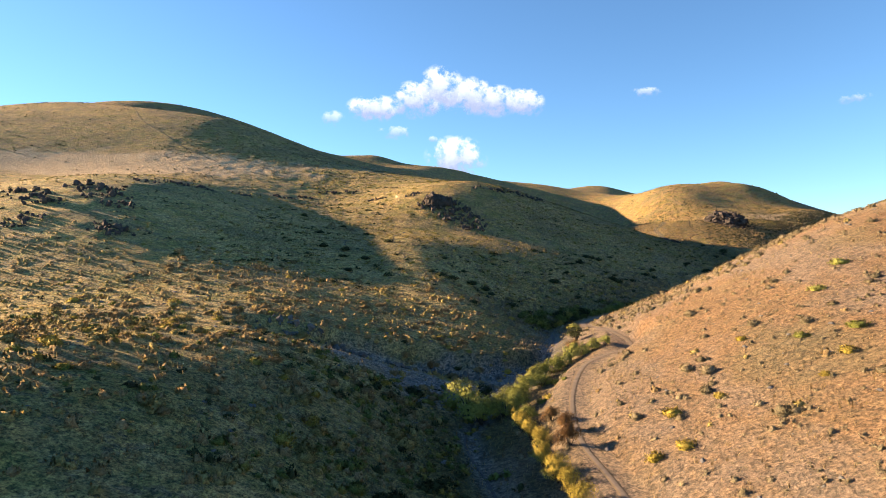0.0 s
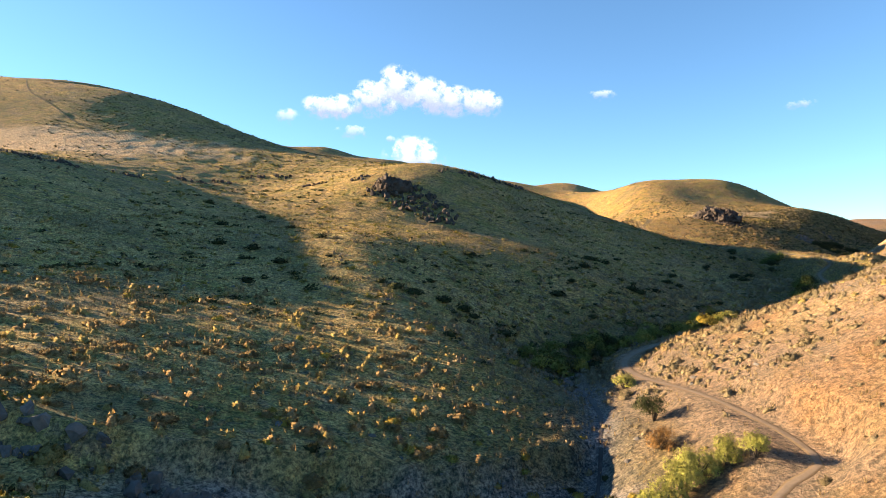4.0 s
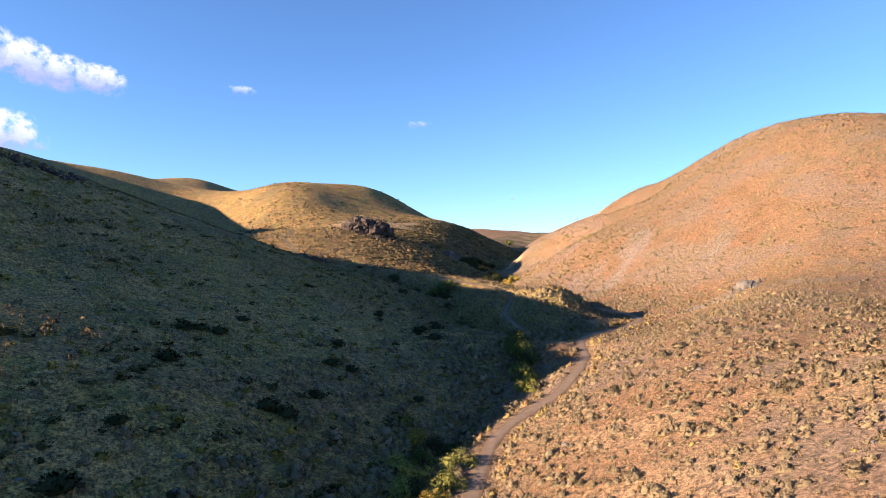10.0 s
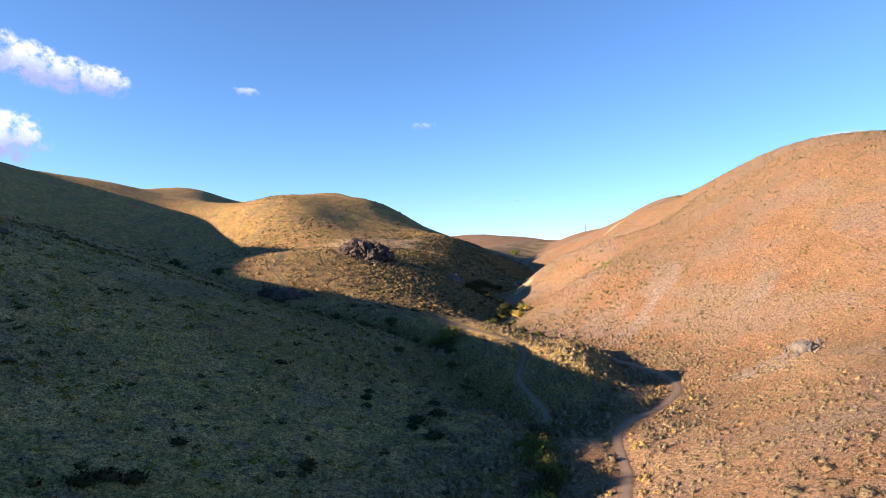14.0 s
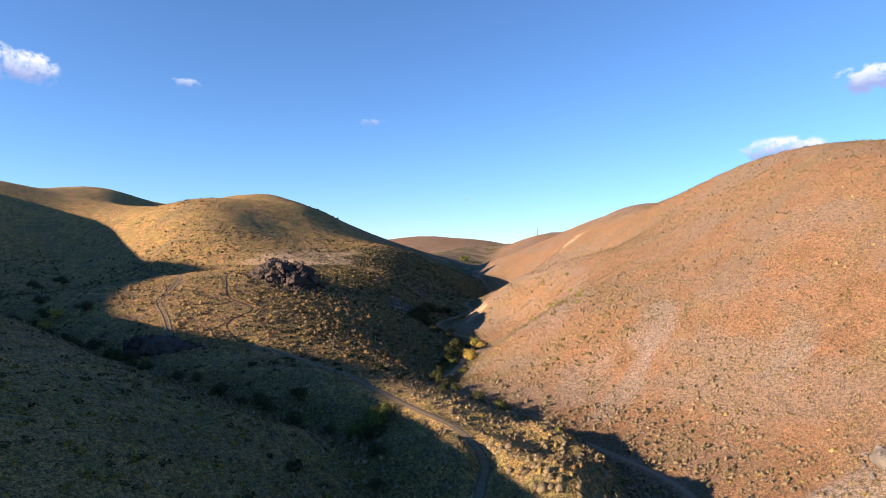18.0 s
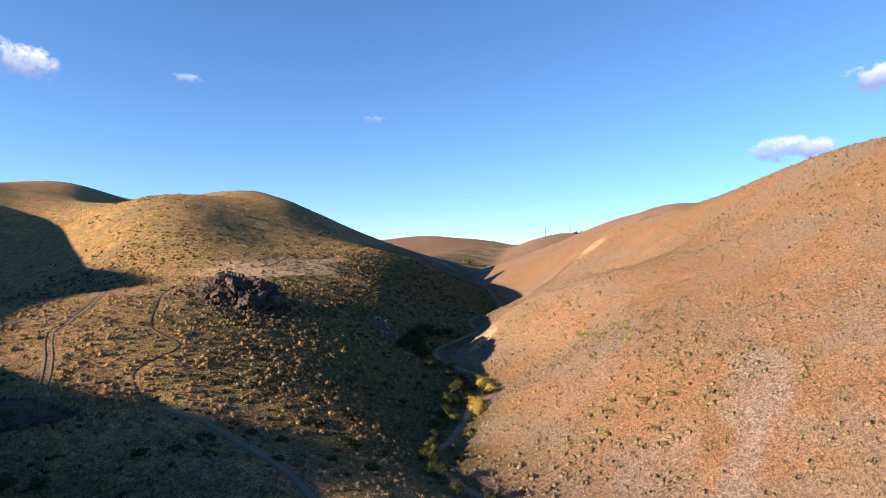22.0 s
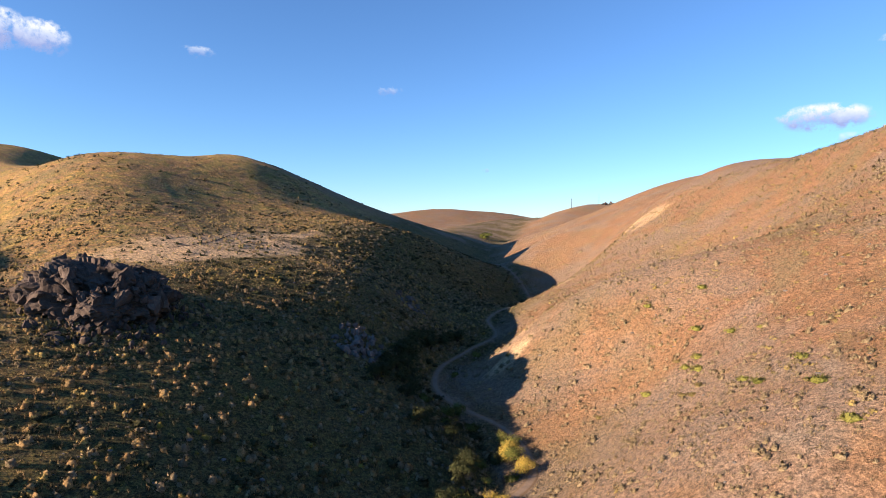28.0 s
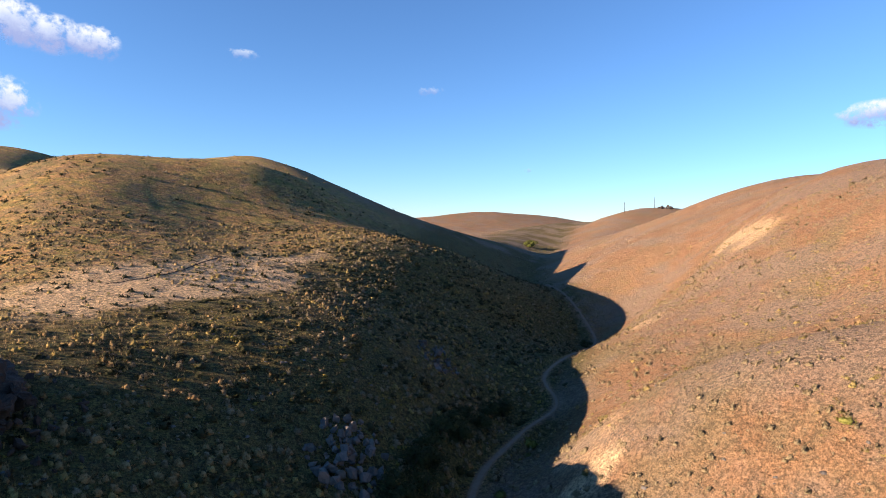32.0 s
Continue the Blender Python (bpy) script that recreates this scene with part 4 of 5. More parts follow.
def stem_mesh(name, stems, seed, spread, height, thick):
    """Tapered stems or limbs that rise from one foot."""
    r = np.random.RandomState(seed)
    V, F = [], []
    for k in range(stems):
        a, out = r.rand() * 6.283, spread * (0.3 + 0.7 * r.rand())
        pts = [np.array((math.cos(a) * out * f ** 1.4, math.sin(a) * out * f ** 1.4, height * f * (0.8 + 0.2 * r.rand()) - 0.1 * (f == 0))) for f in (0, 0.3, 0.65, 1)]
        rad = [thick, thick * 0.75, thick * 0.45, thick * 0.12]
        o = len(V)
        for q, w in zip(pts, rad):
            for g in range(5):
                V.append(q + np.array((math.cos(g * 1.2566) * w, math.sin(g * 1.2566) * w, 0)))
        for lvl in range(3):
            for g in range(5):
                F.append((o + lvl * 5 + g, o + lvl * 5 + (g + 1) % 5, o + lvl * 5 + 5 + (g + 1) % 5, o + lvl * 5 + 5 + g))
    return mesh_from(name, V, F, BARK, True)


def place(ob, x, y, size, tall=1.0, turn=None, sink=0.04):
    ob.location = (x, y, float(ground_at(x, y)) - sink)
    ob.rotation_euler = (0, 0, random.random() * 6.283 if turn is None else turn)
    ob.scale = (size, size, size * tall)
    return ob


def shrub(name, crown_me, stem_me, x, y, size, tall, label, category, group):
    root = new(name)
    part("stems", stem_me, None, root)
    part("foliage", crown_me, None, root)
    place(root, x, y, size, tall)
    return tagged(root, label, category, group)


STEMS = [stem_mesh("stems", 4, 60 + k, 0.6, 0.7, 0.04) for k in range(3)]
TRUNKS = [stem_mesh("trunk", 6, 70 + k, 0.55, 1.1, 0.055) for k in range(3)]
DEEP_MESH = [plant_mesh("foliage", s, DEEP) for s in SHRUB_SHAPES]
YELLOW_MESH = [plant_mesh("foliage", s, YELLOW) for s in SHRUB_SHAPES]

rnd = random.Random(5)
for x, y in [(-20.1, 127.7), (-24.7, 127.7), (-20.1, 122.3), (-17.4, 113), (-15.4, 121.8), (4, 123.2), (0.3, 127.5), (1.7, 115.6), (-0.5, 116.1), (-2.3, 117.1), (5.2, 116.7), (8.9, 115.6), (7.8, 116.9), (12.5, 114.4), (5, 102.6), (13.2, 108.9), (17.5, 111.9), (11.4, 142.2), (-36.4, 162.4), (-25.2, 155.7), (-11.9, 135.2), (-28, 141), (-18, 146), (52.8, 155.5), (51, 156.4), (45.2, 148.1), (57.8, 149.8), (39.2, 143.8), (40.4, 143.2), (38.4, 160.6), (40, 160.3), (36.6, 159.6), (71.7, 181.3), (70, 179), (72.1, 166.9), (73.1, 172), (71.6, 170.6), (44.6, 166), (27.6, 139.6), (28.2, 130.2), (24.1, 134.5), (69, 177), (77, 173), (80, 178), (61, 185), (88, 200), (55, 163), (33, 150), (22, 150)]:
    shrub("shrub", rnd.choice(DEEP_MESH), rnd.choice(STEMS), x, y, 0.75 + 0.6 * rnd.random(), 0.72, "dark green shrub on a dry grassy slope", "shrub", "dark shrubs on the shaded slope")
for x, y in [(26.5, 43), (20.5, 46), (17, 46), (29.5, 45), (26, 54), (16, 41), (14, 41), (8, 78), (-6, 92), (-16, 97), (3, 103), (11, 101), (-25, 100)]:
    shrub("rabbitbrush", rnd.choice(YELLOW_MESH), rnd.choice(STEMS), x, y, 0.45 + 0.35 * rnd.random(), 0.9, "yellow-flowering rabbitbrush on bare ground", "bush", "yellow rabbitbrush")


# ---- rocks ----
def boulder_mesh(seed, material, cuts=1, rough=0.1):
    """An angular stone with broken, pitted faces."""
    r = np.random.RandomState(seed)
    bm = bmesh.new()
    for _ in range(18):
        d = r.normal(size=3)
        d /= np.linalg.norm(d)
        bm.verts.new(d * (0.7 + 0.45 * r.rand()) * (1, 0.8, 0.75))
    bmesh.ops.convex_hull(bm, input=bm.verts)
    bmesh.ops.delete(bm, geom=[v for v in bm.verts if not v.link_faces], context="VERTS")
    bmesh.ops.subdivide_edges(bm, edges=bm.edges[:], cuts=cuts, use_grid_fill=True)
    for v in bm.verts:
        q = v.co * 2.2 + Vector((seed * 3.1, 0, 0))
        v.co *= 1 + rough * (noise.noise(q) + 0.8 * noise.noise(q * 2.3) + 0.35 * (noise.cell(q * 1.4) - 0.5))
    me = bpy.data.meshes.new("boulder")
    bm.to_mesh(me)
    bm.free()
    me.materials.append(material)
    return me


BOULDERS = [boulder_mesh(k, BASALT) for k in range(10)]
BLOCKS = [boulder_mesh(80 + k, BASALT, 3, 0.2) for k in range(8)]
SLABS = [boulder_mesh(40 + k, SHALE) for k in range(6)]


def outcrop(x, y, rx, ry, high, count, label, seed, big=1.0, core=True, name="rock_outcrop", group="", turn=0.0, stones=None, skin=None):
    """A heap of angular boulders round a jagged core."""
    r = random.Random(seed)
    root = new(name)
    z0 = float(ground_at(x, y))
    root.location = (x, y, z0)
    if core:
        bm = bmesh.new()
        bmesh.ops.create_icosphere(bm, subdivisions=6 if rx > 8 else 4, radius=1)
        for v in bm.verts:
            p = v.co.copy()
            q = Vector((p.x * rx, p.y * ry, p.z * high))
            u = Vector((q.x * 0.8 + q.z * 0.6, q.y + q.x * 0.3, q.z * 0.8 - q.x * 0.5)) + noise.noise_vector(q * 0.4) * 0.9
            k = 0.88 + 0.06 * noise.cell(u * 0.3) + 0.04 * noise.cell(u * 0.62 + Vector((seed, 3, 0))) + 0.2 * noise.noise(q * 0.13) + 0.10 * noise.noise(q * 0.5) + 0.03 * noise.noise(q * 2.6)
            w = Vector((p.x * rx, p.y * ry, p.z * high * (1 - 0.3 * p.x))) * k
            v.co = Vector((w.x * math.cos(turn) - w.y * math.sin(turn), w.x * math.sin(turn) + w.y * math.cos(turn), w.z))
        me = bpy.data.meshes.new("crag")
        bm.to_mesh(me)
        bm.free()
        me.materials.append(skin or BASALT)
        part("crag", me, None, root)
        for _ in range(int(16 + 7 * rx)):      # big angular blocks standing out of the core
            a, e = r.random() * 6.283, math.asin(0.05 + 0.93 * r.random())
            px, py, pz = math.cos(a) * math.cos(e), math.sin(a) * math.cos(e), math.sin(e)
            bx, by, bz = px * rx * 0.84, py * ry * 0.84, pz * high * (1 - 0.3 * px) * 0.84
            s = min(rx, ry, high) * (0.10 + 0.20 * r.random() ** 2)
            ob = part("block", r.choice(stones or BLOCKS), None, root)
            ob.location = (bx * math.cos(turn) - by * math.sin(turn), bx * math.sin(turn) + by * math.cos(turn), bz)
            ob.rotation_euler = (r.uniform(-0.5, 0.5), r.uniform(-0.5, 0.5), r.random() * 6)
            ob.scale = (s * (0.8 + 0.5 * r.random()), s, s * (1.0 + 0.9 * r.random()))
    for _ in range(count):
        a, f = r.random() * 6.283, (0.8 + 0.55 * r.random() ** 1.5) if core else r.random() ** 0.6 * 1.15
        bx, by = math.cos(a) * rx * f, math.sin(a) * ry * f
        bx, by = bx * math.cos(turn) - by * math.sin(turn), bx * math.sin(turn) + by * math.cos(turn)
        s = big * (0.35 + 0.9 * r.random() ** 2)
        lift = high * 0.5 * max(0.0, 1 - f * f) if core else high * 0.35 * max(0.0, 1 - f) * r.random()
        ob = part("boulder", r.choice(stones or BOULDERS), None, root)
        ob.location = (bx, by, float(ground_at(x + bx, y + by)) - z0 + lift + s * 0.15)
        ob.rotation_euler = (r.random() * 6, r.random() * 6, r.random() * 6)
        ob.scale = (s * (0.8 + 0.6 * r.random()), s, s * (0.7 + 0.5 * r.random()))
    return tagged(root, label, "rock outcrop", group)


outcrop(138.4, 302, 10.8, 10.5, 6.0, 170, "dark craggy volcanic rock outcrop on a grassy hill", 1, 0.62, turn=-0.6)
outcrop(136, 290, 6.5, 4.5, 2.4, 80, "dark tumbled boulders below a crag", 7, 0.6, False, "rockfall", "", -0.6)
outcrop(-1.5, 176.5, 4.5, 3.5, 3.0, 40, "dark craggy rock knob at the top of a rockfall", 2, 1.0)
outcrop(4, 171, 9, 5, 1.2, 190, "dark tumbled boulders spilling down a grassy slope", 5, 0.8, False, "rockfall", "", -0.85)
outcrop(91.5, 261, 7.5, 3.2, 3.0, 90, "dark rock ledge beside a shaded gully", 3, 0.6, turn=-0.5)
for k, (x, y, s) in enumerate([(-87.9, 127.6, 1.7), (-82, 124, 1.5), (-76.3, 120.4, 1.6), (-75.1, 110.6, 1.2), (-75.6, 134.8, 2.0), (-72, 132, 1.7), (-69.3, 127.9, 1.6), (-64.6, 124.4, 1.4), (-74.2, 105.6, 1.2), (-57.9, 109.4, 1.5), (-60.5, 110.5, 1.2), (-68.6, 155.3, 1.3), (-65.2, 155.7, 1.1), (-71, 149, 1.2), (-61, 160, 1.0), (-56, 172, 1.0), (-49, 189, 1.3), (-43, 196, 1.0), (-38.3, 205, 1.2), (-31.2, 206, 1.1), (-20, 189, 1.0), (-9, 184.7, 1.0), (10, 190, 1.1), (17, 193, 1.5), (22, 197, 1.4), (27, 201, 1.5), (31, 206, 1.2)]):
    outcrop(x, y, 2.6 * s, 1.5 * s, 0.8 * s, 20, "low heap of dark broken rocks on a ridge", 20 + k, 0.5 * s, False, "boulder_cluster", "rock heaps along the ridge", 0.3)
outcrop(175, 297, 6, 3.4, 3.8, 90, "grey rock face low on a shaded slope", 4, 0.8, False, turn=0.9, stones=SLABS)
outcrop(205, 324, 5, 3, 2.4, 50, "grey rock face low on a shaded slope", 6, 0.8, False, turn=0.9, stones=SLABS)

for k, (x, y) in enumerate([(-19, 72), (-15, 72), (-11.5, 71.5), (-8, 71), (-4.5, 71), (-1, 72), (2, 73.5), (5, 76)]):
    outcrop(x, y - 0.6, 2.4, 1.1, 0.8, 13, "crumbling grey rock ledge in an eroded bank", 60 + k, 0.5, False, "rock_ledge", "rock ledges in the bank", 0.1, SLABS)
outcrop(137, 155.5, 3.8, 2.3, 1.35, 34, "pale grey rock knob on an orange slope", 80, 0.5, True, "pale_outcrop", "", 0.4, SLABS, PALE_ASH)
outcrop(617, 570, 9, 5, 4, 26, "rock pile on a far ridge", 81, 2.2, False, "rock_pile")


# ---- trees along the creek ----
def tree_crown(seed, material, leaves=240, leaf=0.1):
    """A crown of many small leaves in several uneven clumps."""
    r = np.random.RandomState(seed)
    V, F, N, n = [], [], [], 0
    for k in range(9):
        a, o = r.rand() * 6.283, 0.62 * r.rand() ** 0.6
        c, s = np.array((math.cos(a) * o, math.sin(a) * o, 0.55 + 0.75 * r.rand() - 0.3 * o)), 0.3 + 0.22 * r.rand()
        v, f, q = leaf_cloud(leaves, seed * 20 + k, 1.0, leaf, 0.55, 0.4)
        v = v.copy()
        v[:, 2] = v[:, 2] * 1.15 - 0.25
        V.append(v * s + c)
        N.append(q)
        F.append(f + n)
        n += len(v)
    me = mesh_from("crown", np.concatenate(V), np.concatenate(F), material)
    soften(me, np.concatenate(N))
    return me


CROWNS = {m: [tree_crown(k + j * 7, mat) for k in range(3)] for j, (m, mat) in enumerate((("willow", WILLOW), ("yellow", YELLOW), ("deep", DEEP), ("rust", RUST), ("green", GREEN)))}


FINE_CROWNS = {m: [tree_crown(90 + k + j * 7, mat, 560, 0.069) for k in range(3)] for j, (m, mat) in enumerate((("willow", WILLOW), ("yellow", YELLOW), ("deep", DEEP), ("rust", RUST)))}


def tree(kind, x, y, size, label, tall=1.0, group="trees along the creek", crowns=CROWNS):
    root = new("willow_tree")
    part("trunk", rnd.choice(TRUNKS), None, root)
    part("crown", rnd.choice(crowns[kind]), None, root)
    place(root, x, y, size * 1.2, tall, sink=0.3 * size)
    return tagged(root, label, "tree", group)


for kind, x, y, s in [("willow", 2.6, 60.3, 2.35), ("willow", 3.6, 59.2, 1.7), ("willow", 5.8, 59.6, 1.6), ("willow", 7, 61, 1.5), ("willow", 6.4, 63.4, 1.4), ("willow", 7.8, 65, 1.35), ("willow", 8.9, 66.6, 1.3), ("willow", 9.8, 68, 1.3), ("willow", 10.6, 66.8, 1.1), ("willow", 11, 69.5, 1.3), ("willow", 12.3, 71, 1.25), ("willow", 13.6, 72, 1.25), ("willow", 15, 73, 1.2), ("willow", 16.3, 73.8, 1.1), ("willow", 17.8, 73.6, 1.0), ("willow", 19, 72.9, 0.9), ("yellow", 7.8, 49.6, 1.1), ("yellow", 8, 43.2, 1.2), ("yellow", 8.3, 41, 1.1), ("yellow", 7.2, 52, 1.0), ("yellow", 7.4, 46.5, 1.1), ("yellow", 6.6, 54.4, 1.0), ("yellow", 8.4, 38, 1.2), ("willow", 7.5, 56, 1.0), ("rust", 9.5, 46.9, 1.0), ("rust", 10, 50, 0.9), ("rust", 9.2, 53, 0.8), ("rust", -1.5, 73.5, 0.7), ("deep", 18, 84, 1.3), ("deep", 4.5, 66, 0.9), ("rust", 16.5, 79, 1.0)]:
    tree(kind, x, y, s, {"willow": "bushy olive-green willow by a creek", "yellow": "golden autumn willow by a creek", "rust": "rusty autumn bush by a creek", "deep": "dark green bush by a creek", "green": "leafy green bush by a creek"}[kind], crowns=FINE_CROWNS)
for kind, x, y, s in [("green", 18, 114, 1.5), ("deep", 22, 117, 1.6), ("green", 24, 120, 1.8), ("deep", 27, 122, 1.8), ("willow", 30, 122.5, 1.5), ("willow", 33, 123.5, 1.5), ("green", 26, 118, 1.5), ("willow", 36, 124.5, 1.6), ("willow", 40, 126, 1.7), ("yellow", 44, 127, 1.6), ("willow", 47, 130.5, 1.5), ("willow", 50, 133, 1.4), ("green", 43, 130, 1.4), ("green", 14, 109, 1.2), ("rust", 23, 112, 0.9), ("willow", 20, 95, 1.2), ("green", 77, 154, 2.2), ("deep", 75, 152, 1.9), ("green", 80, 158, 2.2), ("green", 73, 150, 1.9), ("deep", 83, 161, 1.8), ("willow", 71, 147, 1.6), ("green", 78, 157, 1.8), ("green", 106.5, 211.5, 2.6), ("green", 108.6, 212.4, 2.2), ("green", 104.6, 212, 2.0), ("yellow", 81, 301, 1.8), ("yellow", 78, 297, 1.5), ("deep", 76, 290, 2.2), ("deep", 72, 300, 2.2), ("deep", 79, 280, 1.8), ("green", 84, 262, 1.6), ("deep", 97, 229, 1.5), ("deep", 93, 234, 1.4), ("deep", 122, 214, 1.3), ("green", 131, 209, 1.5), ("deep", 134, 218, 1.3), ("yellow", 164, 251.5, 1.7), ("yellow", 162, 249, 1.3), ("willow", 175, 261, 1.7), ("willow", 178, 265, 1.6), ("green", 156, 249, 1.3), ("green", 141, 238, 1.4), ("deep", 146, 243, 1.4), ("deep", 176, 283, 1.9), ("deep", 180, 289, 1.9), ("deep", 186, 297, 1.8), ("green", 178, 276, 1.7), ("deep", 194, 303, 1.9), ("deep", 202, 308, 1.8), ("deep", 210, 313, 1.8), ("deep", 90, 405, 3.0), ("deep", 100, 412, 3.0), ("deep", 66, 330, 2.4), ("green", 437, 548, 4.0), ("green", 432, 545, 3.2), ("deep", 257, 338, 1.6)]:
    tree(kind, x, y, s, {"willow": "bushy olive-green willow in the valley bottom", "yellow": "golden autumn bush in the valley bottom", "rust": "rusty autumn bush in the valley bottom", "deep": "dark green shrub in the valley bottom", "green": "leafy green shrub in the valley bottom"}[kind], 0.85)


# ---- far things: poles on the skyline, clouds ----
def pole(x, y, high):
    root = new("utility_pole")
    shaft = bpy.data.meshes.new("shaft")
    bm = bmesh.new()
    bmesh.ops.create_cone(bm, cap_ends=True, segments=8, radius1=0.22, radius2=0.15, depth=high, matrix=Matrix.Translation((0, 0, high / 2 - 0.6)))
    bm.to_mesh(shaft)
    bm.free()
    part("shaft", shaft, POLE_WOOD, root)
    arm = bpy.data.meshes.new("crossarm")
    bm = bmesh.new()
    bmesh.ops.create_cube(bm, size=1, matrix=Matrix.Translation((0, 0, high - 1.3)) @ Matrix.Diagonal((2.4, 0.14, 0.16, 1)))
    bm.to_mesh(arm)
    bm.free()
    part("crossarm", arm, POLE_WOOD, root)
    root.location = (x, y, float(ground_at(x, y)))
    root.rotation_euler = (0, 0, 0.6)
    return tagged(root, "weathered wooden utility pole on a far ridge", "utility pole", "poles on the ridge")


def cloud_material(thin, full):
    m = bpy.data.materials.new("cloud")
    m.use_nodes = True
    tree = m.node_tree
    tree.nodes.remove(tree.nodes["Principled BSDF"])
    out = tree.nodes["Material Output"]
    c = tree.nodes.new("ShaderNodeTexCoord")
    info = tree.nodes.new("ShaderNodeObjectInfo")
    split = tree.nodes.new("ShaderNodeSeparateXYZ")
    tree.links.new(c.outputs["Generated"], split.inputs[0])
    off = tree.nodes.new("ShaderNodeVectorMath")
    off.operation = "MULTIPLY_ADD"
    tree.links.new(c.outputs["Object"], off.inputs[0])
    off.inputs[1].default_value = (1, 1, 1)
    shift = tree.nodes.new("ShaderNodeCombineXYZ")
    tree.links.new(info.outputs["Random"], shift.inputs[2])
    scaled = tree.nodes.new("ShaderNodeVectorMath")
    scaled.operation = "SCALE"
    scaled.inputs["Scale"].default_value = 9000
    tree.links.new(shift.outputs[0], scaled.inputs[0])
    tree.links.new(scaled.outputs[0], off.inputs[2])
    puff = tree.nodes.new("ShaderNodeTexNoise")
    puff.inputs["Scale"].default_value, puff.inputs["Detail"].default_value, puff.inputs["Roughness"].default_value = 0.010, 9, 0.62
    tree.links.new(off.outputs[0], puff.inputs["Vector"])
    # an oval that thins out to its rim, flatter below
    flat = tree.nodes.new("ShaderNodeVectorMath")
    flat.operation = "MULTIPLY"
    flat.inputs[1].default_value = (1, 0, 1)
    tree.links.new(c.outputs["Generated"], flat.inputs[0])
    dist = tree.nodes.new("ShaderNodeVectorMath")
    dist.operation = "DISTANCE"
    tree.links.new(flat.outputs[0], dist.inputs[0])
    dist.inputs[1].default_value = (0.5, 0, 0.45)
    body = ramp(tree, dist.outputs["Value"], [(0.0, (0.62, 0.62, 0.62)), (0.5, (0, 0, 0))])
    alpha = ramp(tree, maths(tree, "ADD", maths(tree, "MULTIPLY", maths(tree, "SUBTRACT", puff.outputs["Fac"], 0.27), 1.75), maths(tree, "MULTIPLY", body, 0.72)), [(0.55 + thin, (0, 0, 0)), (0.82 + thin, (full, full, full))])
    alpha2 = maths(tree, "MULTIPLY", alpha, ramp(tree, body, [(0.06, (0, 0, 0)), (0.2, (1, 1, 1))]))
    # Lavender underside and white top: the cloud's shading, painted into its own glow.
    painted_shading = ramp(tree, maths(tree, "ADD", maths(tree, "MULTIPLY", split.outputs["Z"], 0.8), maths(tree, "MULTIPLY", puff.outputs["Fac"], 0.5)), [(0.48, (0.40, 0.46, 0.74)), (0.66, (0.70, 0.76, 0.92)), (0.80, (1, 1, 1))])
    glow = tree.nodes.new("ShaderNodeEmission")
    glow.inputs["Strength"].default_value = 0.25
    tree.links.new(painted_shading, glow.inputs["Color"])
    clear = tree.nodes.new("ShaderNodeBsdfTransparent")
    mix = tree.nodes.new("ShaderNodeMixShader")
    tree.links.new(alpha2, mix.inputs[0])
    tree.links.new(clear.outputs[0], mix.inputs[1])
    tree.links.new(glow.outputs[0], mix.inputs[2])
    tree.links.new(mix.outputs[0], out.inputs["Surface"])
    return m


CLOUD, WISP = cloud_material(-0.11, 0.95), cloud_material(-0.03, 0.5)


def cloud(azimuth, elevation, wide, high, far=4000):
    """A patch of cumulus in the far sky; its bearing and size in degrees."""
    a, e = radians(azimuth), radians(elevation)
    w, h = far * math.tan(radians(wide / 2)), far * math.tan(radians(high / 2))
    me = bpy.data.meshes.new("cloud")
    bm = bmesh.new()
    n = 8
    rows = [[bm.verts.new((w * (2 * i / n - 1), 30 * ((2 * i / n - 1) ** 2 + (2 * j / n - 1) ** 2), h * (2 * j / n - 1))) for i in range(n + 1)] for j in range(n + 1)]
    for j in range(n):
        for i in range(n):
            bm.faces.new((rows[j][i], rows[j][i + 1], rows[j + 1][i + 1], rows[j + 1][i]))
    bm.to_mesh(me)
    bm.free()
    me.materials.append(CLOUD if high > 2.2 else WISP)
    ob = new("cloud", me)
    ob.location = (70 + far * math.cos(e) * math.cos(a), 110 + far * math.cos(e) * math.sin(a), 45 + far * math.sin(e))
    ob.rotation_euler = (0, 0, a - math.pi / 2)
    return tagged(ob, "small white fair-weather cloud in a blue sky", "cloud", "clouds", "structure")


for az, el, wide, high in [(97.4, 13.7, 6.5, 3.0), (93.5, 14.6, 6, 4.2), (91.1, 15.7, 5, 5.2), (88.6, 14.9, 6.5, 4.4), (86.0, 14.4, 6, 3.6), (83.2, 14.1, 4.5, 3.4), (89.7, 9.3, 7, 5.0), (95.4, 11.5, 4.2, 1.8), (101.6, 12.6, 3.4, 2.0), (72.3, 14.3, 3.6, 1.3), (56.2, 12.05, 2.8, 1.2), (20.8, 8.7, 8.0, 2.6), (14.9, 13.5, 6.5, 2.8), (19.0, 6.9, 3.5, 1.3), (47.5, 5.2, 1.1, 0.7), (92, 10.8, 1.5, 0.9)]:
    cloud(az, el, wide, high)
for x, y, high in [(569, 576, 10.5), (608, 575, 10.5)]:
    pole(x, y, high)


